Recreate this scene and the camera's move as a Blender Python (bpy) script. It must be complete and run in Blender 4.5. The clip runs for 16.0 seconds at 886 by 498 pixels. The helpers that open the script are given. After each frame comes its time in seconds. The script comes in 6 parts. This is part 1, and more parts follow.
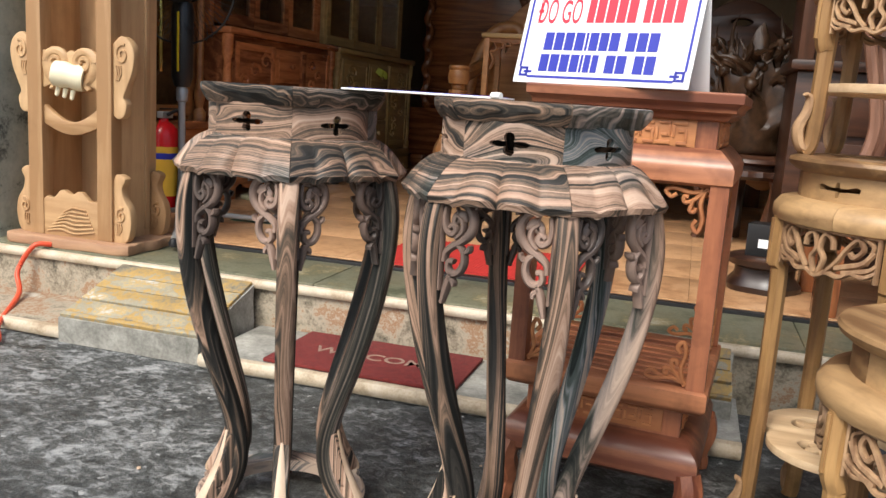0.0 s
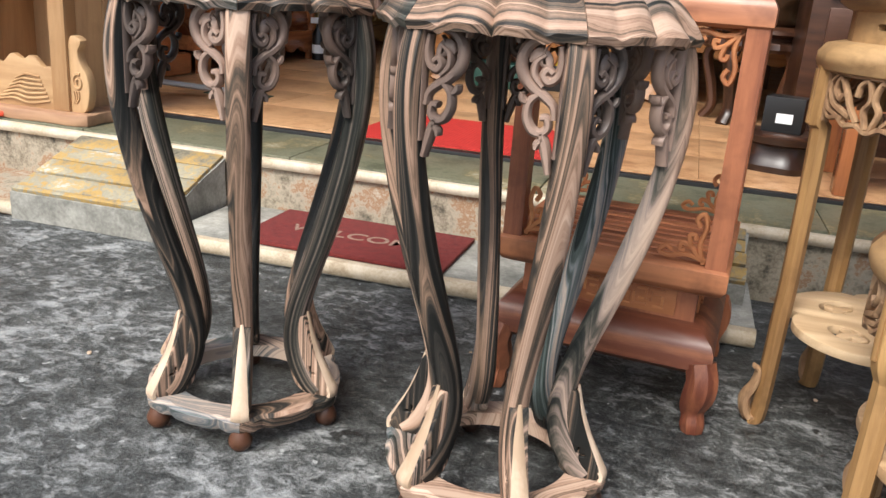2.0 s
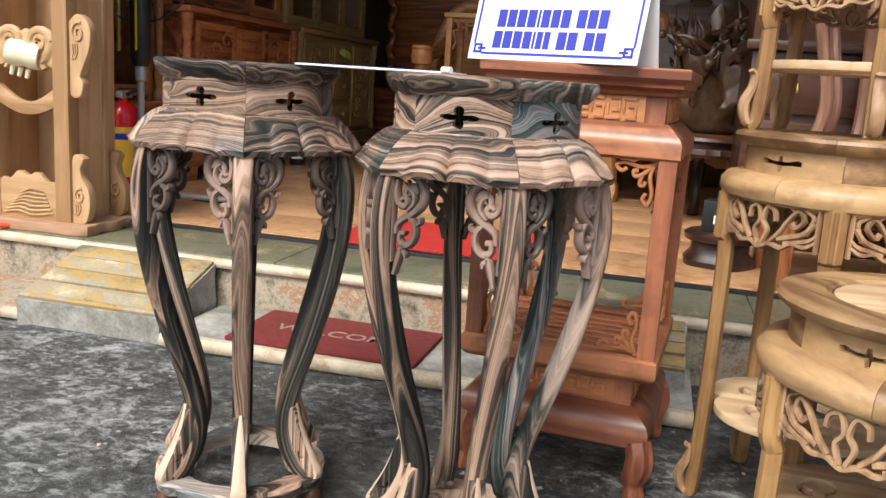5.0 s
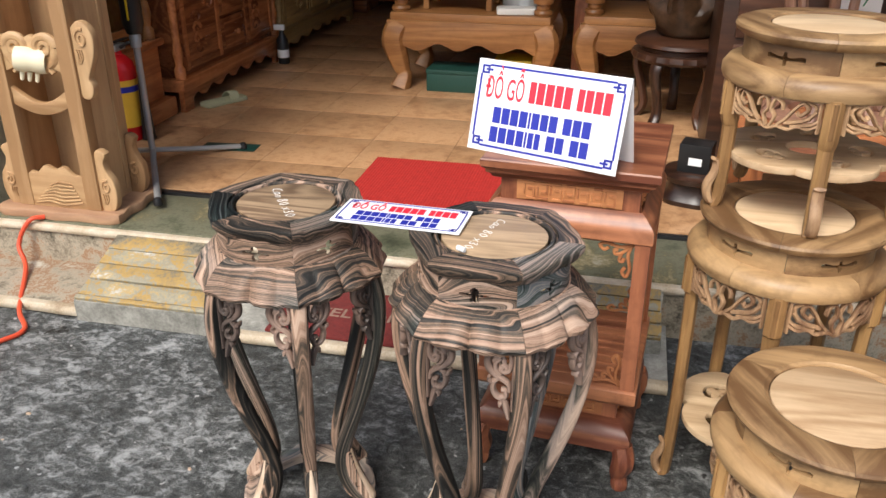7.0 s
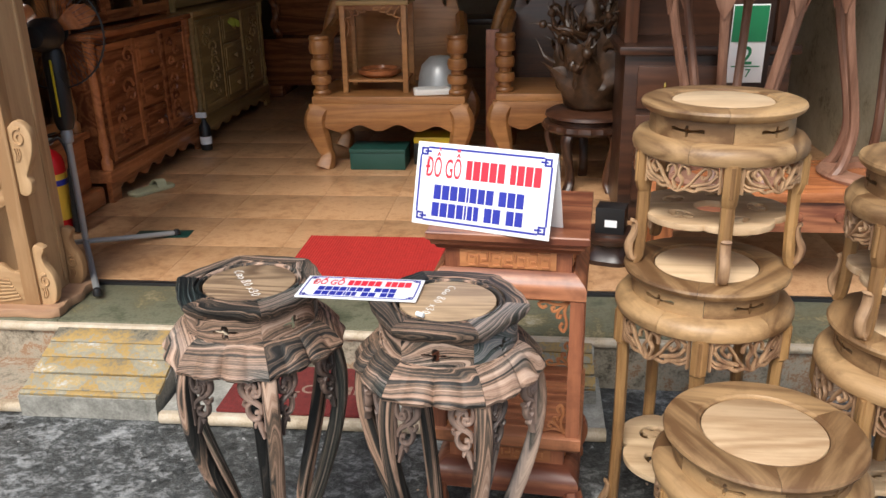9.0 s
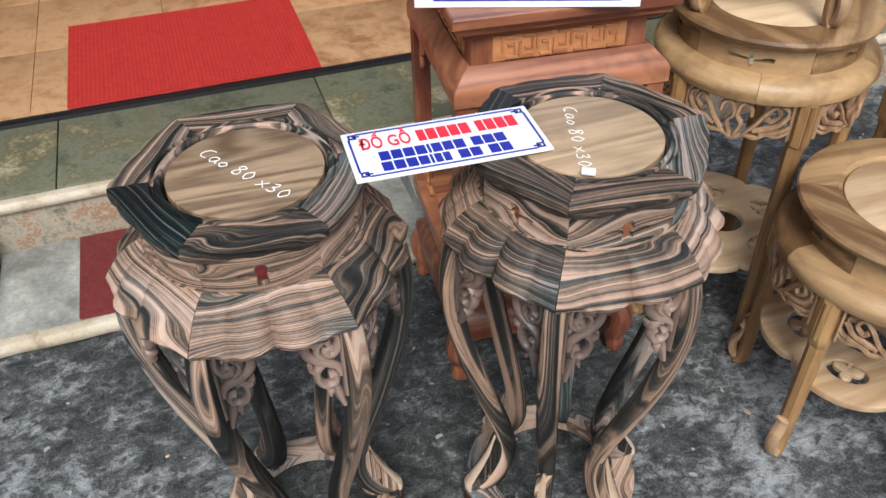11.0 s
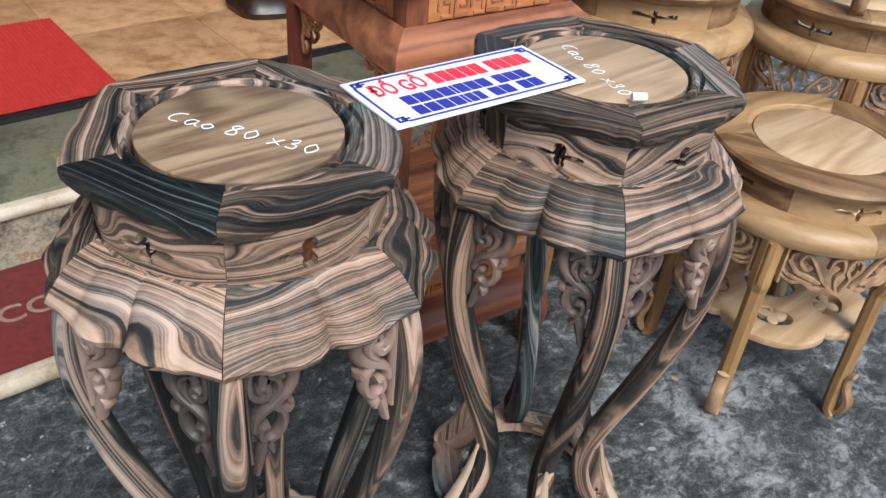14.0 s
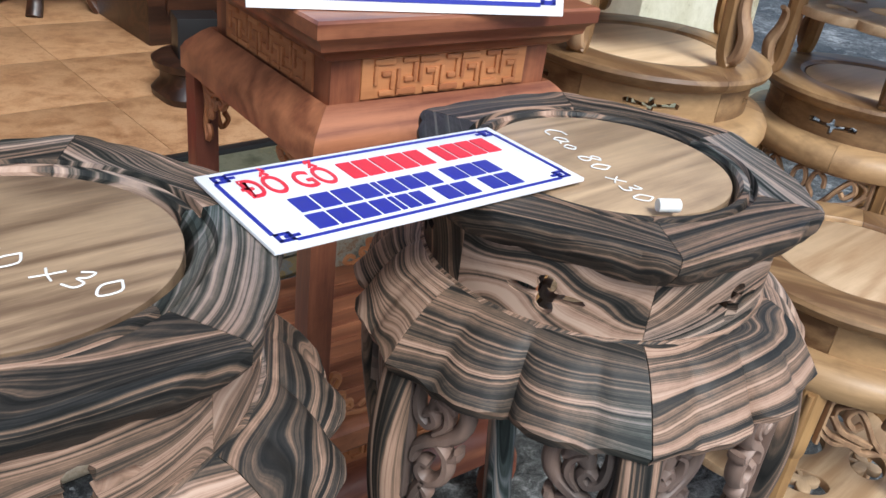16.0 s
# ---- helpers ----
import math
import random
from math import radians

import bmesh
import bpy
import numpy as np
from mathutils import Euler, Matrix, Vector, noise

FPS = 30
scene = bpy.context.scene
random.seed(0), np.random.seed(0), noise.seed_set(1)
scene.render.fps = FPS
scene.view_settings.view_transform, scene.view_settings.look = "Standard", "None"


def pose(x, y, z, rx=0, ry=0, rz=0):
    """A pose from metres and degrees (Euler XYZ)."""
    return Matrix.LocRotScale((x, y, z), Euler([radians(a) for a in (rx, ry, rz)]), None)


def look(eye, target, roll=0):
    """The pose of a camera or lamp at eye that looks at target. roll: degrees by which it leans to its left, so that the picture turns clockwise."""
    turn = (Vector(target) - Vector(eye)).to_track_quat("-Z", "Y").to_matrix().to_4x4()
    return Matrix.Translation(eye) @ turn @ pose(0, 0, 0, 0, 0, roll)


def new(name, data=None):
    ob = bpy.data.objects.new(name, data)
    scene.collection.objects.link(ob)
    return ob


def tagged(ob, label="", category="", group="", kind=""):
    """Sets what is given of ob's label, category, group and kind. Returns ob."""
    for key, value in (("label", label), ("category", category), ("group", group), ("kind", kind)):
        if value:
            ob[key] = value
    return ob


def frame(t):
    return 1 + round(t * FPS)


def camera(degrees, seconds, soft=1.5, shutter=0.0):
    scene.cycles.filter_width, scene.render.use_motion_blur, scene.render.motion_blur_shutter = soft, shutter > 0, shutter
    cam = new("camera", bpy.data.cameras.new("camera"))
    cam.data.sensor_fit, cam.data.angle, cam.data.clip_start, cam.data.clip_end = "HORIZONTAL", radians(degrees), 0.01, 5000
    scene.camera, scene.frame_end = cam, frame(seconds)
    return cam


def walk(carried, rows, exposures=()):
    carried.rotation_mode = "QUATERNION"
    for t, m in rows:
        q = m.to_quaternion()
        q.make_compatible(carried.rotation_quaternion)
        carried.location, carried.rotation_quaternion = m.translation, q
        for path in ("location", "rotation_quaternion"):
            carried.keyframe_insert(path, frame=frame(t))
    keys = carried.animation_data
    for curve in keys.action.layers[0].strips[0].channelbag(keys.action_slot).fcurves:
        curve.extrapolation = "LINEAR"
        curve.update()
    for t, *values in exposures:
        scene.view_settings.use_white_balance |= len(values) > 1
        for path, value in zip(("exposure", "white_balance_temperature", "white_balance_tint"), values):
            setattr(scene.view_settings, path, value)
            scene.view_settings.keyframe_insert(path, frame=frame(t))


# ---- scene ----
cam = camera(56.0, 16.0)
PATH = [
    (0, (0.679, -1.339, 0.796), (0.126, 0.551, 0.442), 3.8),
    (0.5, (0.683, -1.339, 0.800), (0.187, 0.556, 0.395), 3.1),
    (1, (0.709, -1.355, 0.776), (0.222, 0.517, 0.264), 3.5),
    (1.5, (0.707, -1.360, 0.775), (0.214, 0.490, 0.197), 4.1),
    (2, (0.640, -1.145, 0.703), (0.137, 0.694, 0.099), 4.4),
    (2.5, (0.601, -0.972, 0.643), (0.111, 0.867, 0.031), 4.2),
    (3, (0.590, -0.890, 0.623), (0.131, 0.964, 0.029), 4.4),
    (3.5, (0.651, -1.096, 0.698), (0.213, 0.773, 0.139), 4.8),
    (4, (0.711, -1.350, 0.780), (0.277, 0.529, 0.252), 4.4),
    (4.5, (0.707, -1.344, 0.777), (0.239, 0.536, 0.283), 3.8),
    (5, (0.710, -1.358, 0.787), (0.234, 0.545, 0.397), 3.8),
    (5.2, (0.707, -1.361, 0.791), (0.233, 0.554, 0.462), 3.9),
    (7.3, (0.631, -1.513, 1.501), (0.270, 0.245, 0.618), -1.0),
    (7.5, (0.581, -1.536, 1.513), (0.285, 0.242, 0.647), -1.3),
    (8, (0.540, -1.602, 1.524), (0.380, 0.251, 0.789), -0.4),
    (8.5, (0.644, -1.680, 1.512), (0.444, 0.204, 0.868), -0.4),
    (9, (0.609, -1.636, 1.496), (0.404, 0.227, 0.797), -1.1),
    (9.5, (0.475, -1.456, 1.443), (0.306, 0.314, 0.528), -1.9),
    (10, (0.346, -1.184, 1.420), (0.261, 0.477, 0.309), -3.0),
    (10.2, (0.271, -1.114, 1.418), (0.282, 0.493, 0.227), -3.4),
    (12.3, (-0.341, -0.780, 1.344), (0.616, 0.461, 0.102), 5.5),
    (12.5, (-0.355, -0.819, 1.342), (0.616, 0.434, 0.123), 5.6),
    (13, (-0.409, -0.850, 1.346), (0.598, 0.411, 0.163), 5.0),
    (13.5, (-0.390, -0.752, 1.259), (0.673, 0.482, 0.099), 4.8),
    (14, (-0.324, -0.671, 1.184), (0.765, 0.546, 0.029), 5.4),
    (14.5, (-0.245, -0.586, 1.105), (0.845, 0.634, -0.046), 5.2),
    (15, (-0.176, -0.512, 1.042), (0.924, 0.711, -0.095), 4.6),
    (15.5, (-0.100, -0.440, 1.004), (1.083, 0.790, -0.040), 6.5),
    (16, (-0.094, -0.449, 1.041), (1.131, 0.818, 0.096), 7.3),
]
walk(cam, [(t, look(eye, target, roll)) for t, eye, target, roll in PATH], [(0, 0.48, 6400, 8), (1.5, 0.62, 6250, 8), (3.5, 0.66, 6250, 8), (4.5, 0.62, 6300, 8), (5.2, 0.57, 6350, 8), (7.3, 0.29, 6400, 9), (9.5, 0.25, 6250, 8), (10.2, 0.16, 6100, 7), (12.3, 0.16, 5650, 5), (15, 0.22, 5800, 6), (16, 0.15, 5750, 6)])

# ---- light ----
world = bpy.data.worlds.new("sky")
scene.world = world
world.use_nodes = True
wn, wl = world.node_tree.nodes, world.node_tree.links
sky = wn.new("ShaderNodeTexSky")
sky.sky_type, sky.sun_disc = "NISHITA", False
sky.sun_elevation, sky.sun_rotation = radians(50), radians(195)
sky.air_density, sky.dust_density = 1.0, 4.0
wl.new(sky.outputs[0], wn["Background"].inputs[0])
wn["Background"].inputs[1].default_value = 0.14
sun = new("sun", bpy.data.lights.new("sun", "SUN"))
sun.data.energy, sun.data.angle, sun.data.color = 2.6, radians(24), (1.0, 0.96, 0.9)
sun.matrix_world = look((-1.2, -4.5, 5.5), (0, 0, 0))


# ---- materials ----
def nodes_of(name):
    m = bpy.data.materials.new(name)
    m.use_nodes = True
    nt = m.node_tree
    return m, nt.nodes, nt.links, nt.nodes["Principled BSDF"]


def ramp_node(n, stops):
    r = n.new("ShaderNodeValToRGB")
    while len(r.color_ramp.elements) < len(stops):
        r.color_ramp.elements.new(0.5)
    for e, (p, c) in zip(r.color_ramp.elements, stops):
        e.position, e.color = p, (*c, 1)
    return r


def placed_coords(n, l, scale, spread=3.0, grain=False):
    """Object coordinates, or those along a bar, stretched and shifted by the object's own random number."""
    tc, oi = n.new("ShaderNodeTexCoord"), n.new("ShaderNodeObjectInfo")
    if grain:
        at = n.new("ShaderNodeAttribute")
        at.attribute_name = "grain"
    mp = n.new("ShaderNodeMapping")
    mp.inputs["Scale"].default_value = scale
    add, mul = n.new("ShaderNodeVectorMath"), n.new("ShaderNodeMath")
    mul.operation, mul.inputs[1].default_value = "MULTIPLY", spread
    l.new(oi.outputs["Random"], mul.inputs[0])
    l.new(at.outputs["Vector"] if grain else tc.outputs["Object"], mp.inputs[0])
    l.new(mp.outputs[0], add.inputs[0])
    l.new(mul.outputs[0], add.inputs[1])
    return add.outputs[0], oi.outputs["Random"]


def noise_node(n, l, vec, scale, detail=4.0, rough=0.55, distort=0.0):
    t = n.new("ShaderNodeTexNoise")
    t.inputs["Scale"].default_value, t.inputs["Detail"].default_value = scale, detail
    t.inputs["Roughness"].default_value, t.inputs["Distortion"].default_value = rough, distort
    l.new(vec, t.inputs["Vector"])
    return t.outputs["Fac"]


def math_node(n, l, op, a, b):
    m = n.new("ShaderNodeMath")
    m.operation = op
    for i, v in enumerate((a, b)):
        if isinstance(v, (int, float)):
            m.inputs[i].default_value = v
        elif v is not None:
            l.new(v, m.inputs[i])
    return m.outputs[0]


def mix_node(n, l, fac, a, b, blend="MIX"):
    m = n.new("ShaderNodeMix")
    m.data_type, m.blend_type = "RGBA", blend
    for s, v in ((m.inputs["Factor"], fac), (m.inputs[6], a), (m.inputs[7], b)):
        if isinstance(v, (int, float)):
            s.default_value = v
        elif isinstance(v, tuple):
            s.default_value = (*v, 1)
        else:
            l.new(v, s)
    return m.outputs[2]


def bump_into(n, l, bsdf, height, strength, dist):
    b = n.new("ShaderNodeBump")
    b.inputs["Strength"].default_value, b.inputs["Distance"].default_value = strength, dist
    l.new(height, b.inputs["Height"])
    l.new(b.outputs[0], bsdf.inputs["Normal"])


def striped_wood(name, along, stops, freq, swirl, rough=0.5, size=7.0, grain=False, wave_part=0.27, tone=0.2):
    """Wood whose dark and pale bands follow the contours of a stretched field. along: the local axis of the grain."""
    m, n, l, bsdf = nodes_of(name)
    stretch = [1.0, 1.0, 1.0]
    stretch[along] = 0.07 if along == 2 else 0.38
    vec, rnd = placed_coords(n, l, stretch, 3.0, grain)
    sep = n.new("ShaderNodeSeparateXYZ")
    l.new(vec, sep.inputs[0])
    across = [i for i in range(3) if i != along]
    ramped = math_node(n, l, "MULTIPLY", math_node(n, l, "ADD", sep.outputs[across[0]], sep.outputs[across[1]]), freq)
    swirls = math_node(n, l, "MULTIPLY", noise_node(n, l, vec, size, 2.5, 0.5, 0.6), swirl)
    phase = math_node(n, l, "ADD", ramped, swirls)
    wave = math_node(n, l, "SINE", phase, None)
    broad = math_node(n, l, "SINE", math_node(n, l, "MULTIPLY", phase, 0.31), None)
    fine = noise_node(n, l, vec, size * 9, 6, 0.75)
    patch = noise_node(n, l, vec, size * 0.7, 3)
    strength = math_node(n, l, "MULTIPLY", noise_node(n, l, vec, size * 1.7, 2), wave_part * 2)
    v = math_node(n, l, "ADD", math_node(n, l, "MULTIPLY", wave, strength), math_node(n, l, "MULTIPLY", broad, wave_part * 0.55))
    v = math_node(n, l, "ADD", v, math_node(n, l, "MULTIPLY", fine, 0.5))
    v = math_node(n, l, "ADD", v, math_node(n, l, "MULTIPLY", patch, 0.75))
    v = math_node(n, l, "SUBTRACT", v, math_node(n, l, "MULTIPLY", math_node(n, l, "SUBTRACT", rnd, 0.3), tone))
    r = ramp_node(n, stops)
    l.new(v, r.inputs[0])
    grain = noise_node(n, l, vec, size * 40, 3, 0.7)
    col = mix_node(n, l, math_node(n, l, "MULTIPLY", grain, 0.35), r.outputs[0], (0.25, 0.2, 0.17))
    l.new(col, bsdf.inputs["Base Color"])
    l.new(math_node(n, l, "ADD", math_node(n, l, "MULTIPLY", fine, 0.3), rough - 0.15), bsdf.inputs["Roughness"])
    bump_into(n, l, bsdf, grain, 0.15, 0.001)
    return m


def plain_wood(name, along, dark, pale, rough=0.5, size=5.0, bands=55.0, spots=0.25):
    """Even-coloured wood with soft bands along the local axis and dull marks."""
    m, n, l, bsdf = nodes_of(name)
    stretch = [1.0, 1.0, 1.0]
    stretch[along] = 0.09
    vec, rnd = placed_coords(n, l, stretch)
    a = noise_node(n, l, vec, size, 3, 0.5, 0.5)
    lines = math_node(n, l, "SINE", math_node(n, l, "MULTIPLY", a, bands), None)
    fine = noise_node(n, l, vec, size * 22, 5, 0.7)
    v = math_node(n, l, "ADD", math_node(n, l, "MULTIPLY", lines, 0.13), math_node(n, l, "MULTIPLY", fine, 0.6))
    v = math_node(n, l, "ADD", v, math_node(n, l, "MULTIPLY", math_node(n, l, "SUBTRACT", rnd, 0.5), 0.45))
    v = math_node(n, l, "ADD", v, math_node(n, l, "MULTIPLY", math_node(n, l, "SUBTRACT", a, 0.5), 0.6))
    mid = tuple((p + q) / 2 for p, q in zip(dark, pale))
    r = ramp_node(n, [(0.02, dark), (0.35, mid), (0.75, pale)])
    l.new(v, r.inputs[0])
    tc = n.new("ShaderNodeTexCoord")
    stain = noise_node(n, l, tc.outputs["Object"], 9, 4, 0.65)
    sr = ramp_node(n, [(0.52, (0, 0, 0)), (0.75, (1, 1, 1))])
    l.new(stain, sr.inputs[0])
    col = mix_node(n, l, math_node(n, l, "MULTIPLY", sr.outputs[0], spots), r.outputs[0], tuple(c * 0.55 for c in dark))
    l.new(col, bsdf.inputs["Base Color"])
    l.new(math_node(n, l, "ADD", math_node(n, l, "MULTIPLY", fine, 0.3), rough - 0.15), bsdf.inputs["Roughness"])
    bump_into(n, l, bsdf, fine, 0.2, 0.0012)
    return m


def mottled(name, stops, scale, rough=0.8, bump=0.3, detail=8.0, fine_mix=0.3, dist=0.004, metal=0.0):
    m, n, l, bsdf = nodes_of(name)
    vec, rnd = placed_coords(n, l, (1, 1, 1))
    a = noise_node(n, l, vec, scale, detail, 0.6, 0.3)
    b = noise_node(n, l, vec, scale * 12, 5, 0.7)
    v = math_node(n, l, "ADD", math_node(n, l, "MULTIPLY", a, 1 - fine_mix), math_node(n, l, "MULTIPLY", b, fine_mix))
    v = math_node(n, l, "ADD", v, math_node(n, l, "MULTIPLY", math_node(n, l, "SUBTRACT", rnd, 0.5), 0.08))
    r = ramp_node(n, stops)
    l.new(v, r.inputs[0])
    l.new(r.outputs[0], bsdf.inputs["Base Color"])
    bsdf.inputs["Roughness"].default_value, bsdf.inputs["Metallic"].default_value = rough, metal
    if bump:
        bump_into(n, l, bsdf, v, bump, dist)
    return m


def plain(name, col, rough=0.5, metal=0.0, grain=0.06):
    stops = [(0.3, tuple(c * (1 - grain) for c in col)), (0.7, tuple(min(1, c * (1 + grain)) for c in col))]
    return mottled(name, stops, 25, rough, 0.05, 3, 0.4, 0.001, metal)


def clear_glass(name):
    m, n, l, bsdf = nodes_of(name)
    bsdf.inputs["Base Color"].default_value = (0.8, 0.85, 0.82, 1)
    bsdf.inputs["Transmission Weight"].default_value = 1
    bsdf.inputs["Roughness"].default_value = 0.03
    return m


def line_noise(n, l, w, detail):
    t = n.new("ShaderNodeTexNoise")
    t.noise_dimensions = "1D"
    t.inputs["Scale"].default_value, t.inputs["Detail"].default_value, t.inputs["Roughness"].default_value = 1.0, detail, 0.62
    l.new(w, t.inputs["W"])
    return t.outputs["Fac"]


def ebony(name, along, cycles, swirl, size, shift=0.0, spread=0.5, grain=False, rough=0.5, pull=0.4, contrast=1.0):
    """Striped ebony: uneven dark and pale layers, cut at a slant, over pink-tan and blue-grey zones that change from piece to piece."""
    m, n, l, bsdf = nodes_of(name)
    stretch = [1.0, 1.0, 1.0]
    stretch[along] = 0.09 if along == 2 else pull
    vec, rnd = placed_coords(n, l, stretch, 5.0, grain)
    sep = n.new("ShaderNodeSeparateXYZ")
    l.new(vec, sep.inputs[0])
    across = [i for i in range(3) if i != along]
    slant = math_node(n, l, "ADD", sep.outputs[across[0]], math_node(n, l, "MULTIPLY", sep.outputs[across[1]], 0.8))
    wander = noise_node(n, l, vec, size, 2.0, 0.45, 0.5)
    layer = math_node(n, l, "ADD", math_node(n, l, "MULTIPLY", slant, cycles), math_node(n, l, "MULTIPLY", wander, swirl))
    bands = math_node(n, l, "SUBTRACT", line_noise(n, l, layer, 1.0), 0.5)
    lines = math_node(n, l, "SUBTRACT", line_noise(n, l, math_node(n, l, "MULTIPLY", layer, 3.7), 3.0), 0.5)
    zone = math_node(n, l, "SUBTRACT", noise_node(n, l, vec, size * 1.1, 2, 0.5, 0.4), 0.5)
    fine = math_node(n, l, "SUBTRACT", noise_node(n, l, vec, size * 24, 5, 0.75), 0.5)
    v = math_node(n, l, "ADD", math_node(n, l, "MULTIPLY", bands, 0.95), math_node(n, l, "MULTIPLY", lines, 0.95))
    v = math_node(n, l, "ADD", v, math_node(n, l, "MULTIPLY", zone, 0.85))
    v = math_node(n, l, "ADD", v, math_node(n, l, "MULTIPLY", fine, 0.3))
    own = math_node(n, l, "SUBTRACT", rnd, 0.5)
    v = math_node(n, l, "ADD", v, math_node(n, l, "MULTIPLY", own, spread))
    v = math_node(n, l, "ADD", math_node(n, l, "MULTIPLY", v, contrast), 0.5 + shift)
    if grain:
        # sapwood towards the outer face of a bar, heartwood behind
        at = n.new("ShaderNodeAttribute")
        at.attribute_name = "grain"
        raw = n.new("ShaderNodeSeparateXYZ")
        l.new(at.outputs["Vector"], raw.inputs[0])
        v = math_node(n, l, "ADD", v, math_node(n, l, "MULTIPLY", raw.outputs[1], 9.0))
    warm = ramp_node(n, [(0.2, (0.012, 0.012, 0.011)), (0.38, (0.034, 0.031, 0.027)), (0.49, (0.09, 0.068, 0.051)), (0.58, (0.19, 0.125, 0.085)), (0.7, (0.37, 0.235, 0.165)), (0.92, (0.52, 0.37, 0.275))])
    cold = ramp_node(n, [(0.22, (0.006, 0.008, 0.009)), (0.42, (0.022, 0.03, 0.027)), (0.55, (0.07, 0.088, 0.082)), (0.68, (0.17, 0.18, 0.185)), (0.8, (0.3, 0.26, 0.23)), (0.95, (0.48, 0.38, 0.3))])
    for r in (warm, cold):
        l.new(v, r.inputs[0])
    tint = noise_node(n, l, vec, size * 0.8, 2, 0.5, 0.3)
    tint = math_node(n, l, "ADD", tint, math_node(n, l, "MULTIPLY", math_node(n, l, "FRACT", math_node(n, l, "MULTIPLY", rnd, 7.3), None), 0.3))
    tr = ramp_node(n, [(0.7, (0, 0, 0)), (0.84, (1, 1, 1))])
    l.new(tint, tr.inputs[0])
    l.new(mix_node(n, l, tr.outputs[0], warm.outputs[0], cold.outputs[0]), bsdf.inputs["Base Color"])
    l.new(math_node(n, l, "ADD", math_node(n, l, "MULTIPLY", fine, 0.4), rough), bsdf.inputs["Roughness"])
    bsdf.inputs["Specular IOR Level"].default_value = 0.25
    bump_into(n, l, bsdf, math_node(n, l, "ADD", fine, math_node(n, l, "MULTIPLY", lines, 0.5)), 0.25, 0.001)
    return m


zebra_x = ebony("striped_ebony_crosswise", 0, 80, 22, 6.5, 0.05, 0.35, contrast=0.88)
zebra_rim = ebony("striped_ebony_straight", 0, 92, 17, 6.5, 0.0, 0.35, pull=0.34, contrast=0.95)
zebra_z = ebony("striped_ebony_upright", 2, 48, 14, 8.0, 0.0, 0.5, True)
zebra_tan = ebony("striped_ebony_tan", 0, 74, 20, 6.0, 0.17, 0.3)
zebra_lobe = ebony("striped_ebony_foot", 2, 70, 20, 7.0, 0.0, 0.5)
zebra_pale = ebony("striped_ebony_light", 0, 55, 22, 6.0, 0.2, 0.3)
disc_wood = plain_wood("brown_streaked_disc", 0, (0.16, 0.1, 0.058), (0.62, 0.44, 0.265), 0.5, 7, 90.0, spots=0.5)
bracket_wood = striped_wood("carved_ebony", 2, [(0.1, (0.025, 0.018, 0.016)), (0.45, (0.085, 0.056, 0.045)), (0.75, (0.2, 0.125, 0.092)), (0.95, (0.32, 0.215, 0.165))], 60, 8, tone=0.7)
pale_facet = plain_wood("bare_pale_wood", 2, (0.4, 0.28, 0.18), (0.72, 0.56, 0.42), 0.6, spots=0.1)
teak_x = plain_wood("teak_crosswise", 0, (0.15, 0.078, 0.033), (0.54, 0.345, 0.165), 0.45, 5, spots=0.7)
teak_z = plain_wood("teak_upright", 2, (0.19, 0.098, 0.037), (0.52, 0.305, 0.12), 0.48, 6, spots=0.6)
teak_pale = plain_wood("teak_pale", 0, (0.4, 0.25, 0.13), (0.76, 0.57, 0.36), 0.5, 5, spots=0.2)
fret_wood = plain_wood("carved_teak", 2, (0.17, 0.088, 0.045), (0.55, 0.35, 0.19), 0.6, 9, spots=0.45)
rose_x = plain_wood("rosewood_crosswise", 0, (0.16, 0.05, 0.027), (0.57, 0.235, 0.11), 0.38, 5, spots=0.7)
rose_z = plain_wood("rosewood_upright", 2, (0.14, 0.042, 0.024), (0.52, 0.195, 0.09), 0.38, 5, spots=0.7)
rose_pale = plain_wood("carved_rosewood_panel", 0, (0.36, 0.13, 0.05), (0.6, 0.26, 0.1), 0.55, 7)
pine_z = plain_wood("ash_upright", 2, (0.34, 0.19, 0.085), (0.58, 0.38, 0.2), 0.55, 4)
pine_x = plain_wood("ash_crosswise", 0, (0.34, 0.19, 0.085), (0.56, 0.37, 0.19), 0.55, 4)
base_wood = plain_wood("base_board_wood", 0, (0.3, 0.16, 0.09), (0.5, 0.31, 0.18), 0.6, 4)
dark_x = plain_wood("dark_red_wood_crosswise", 0, (0.16, 0.05, 0.02), (0.6, 0.22, 0.08), 0.22, 5)
dark_z = plain_wood("dark_red_wood_upright", 2, (0.15, 0.048, 0.018), (0.5, 0.18, 0.066), 0.22, 5)
deep_x = plain_wood("blackened_wood_crosswise", 0, (0.02, 0.009, 0.006), (0.1, 0.04, 0.02), 0.35, 5)
deep_z = plain_wood("blackened_wood_upright", 2, (0.02, 0.009, 0.006), (0.1, 0.04, 0.02), 0.35, 5)
olive_x = plain_wood("olive_brown_wood", 0, (0.28, 0.18, 0.065), (0.56, 0.37, 0.15), 0.4, 5)
amber_x = plain_wood("amber_wood", 0, (0.22, 0.09, 0.028), (0.48, 0.23, 0.08), 0.4, 5)
redleg = plain_wood("pink_red_wood", 2, (0.15, 0.07, 0.042), (0.35, 0.185, 0.12), 0.5, 5)
root_wood = mottled("dark_root_wood", [(0.35, (0.014, 0.008, 0.004)), (0.7, (0.1, 0.05, 0.025))], 22, 0.35, 0.8)

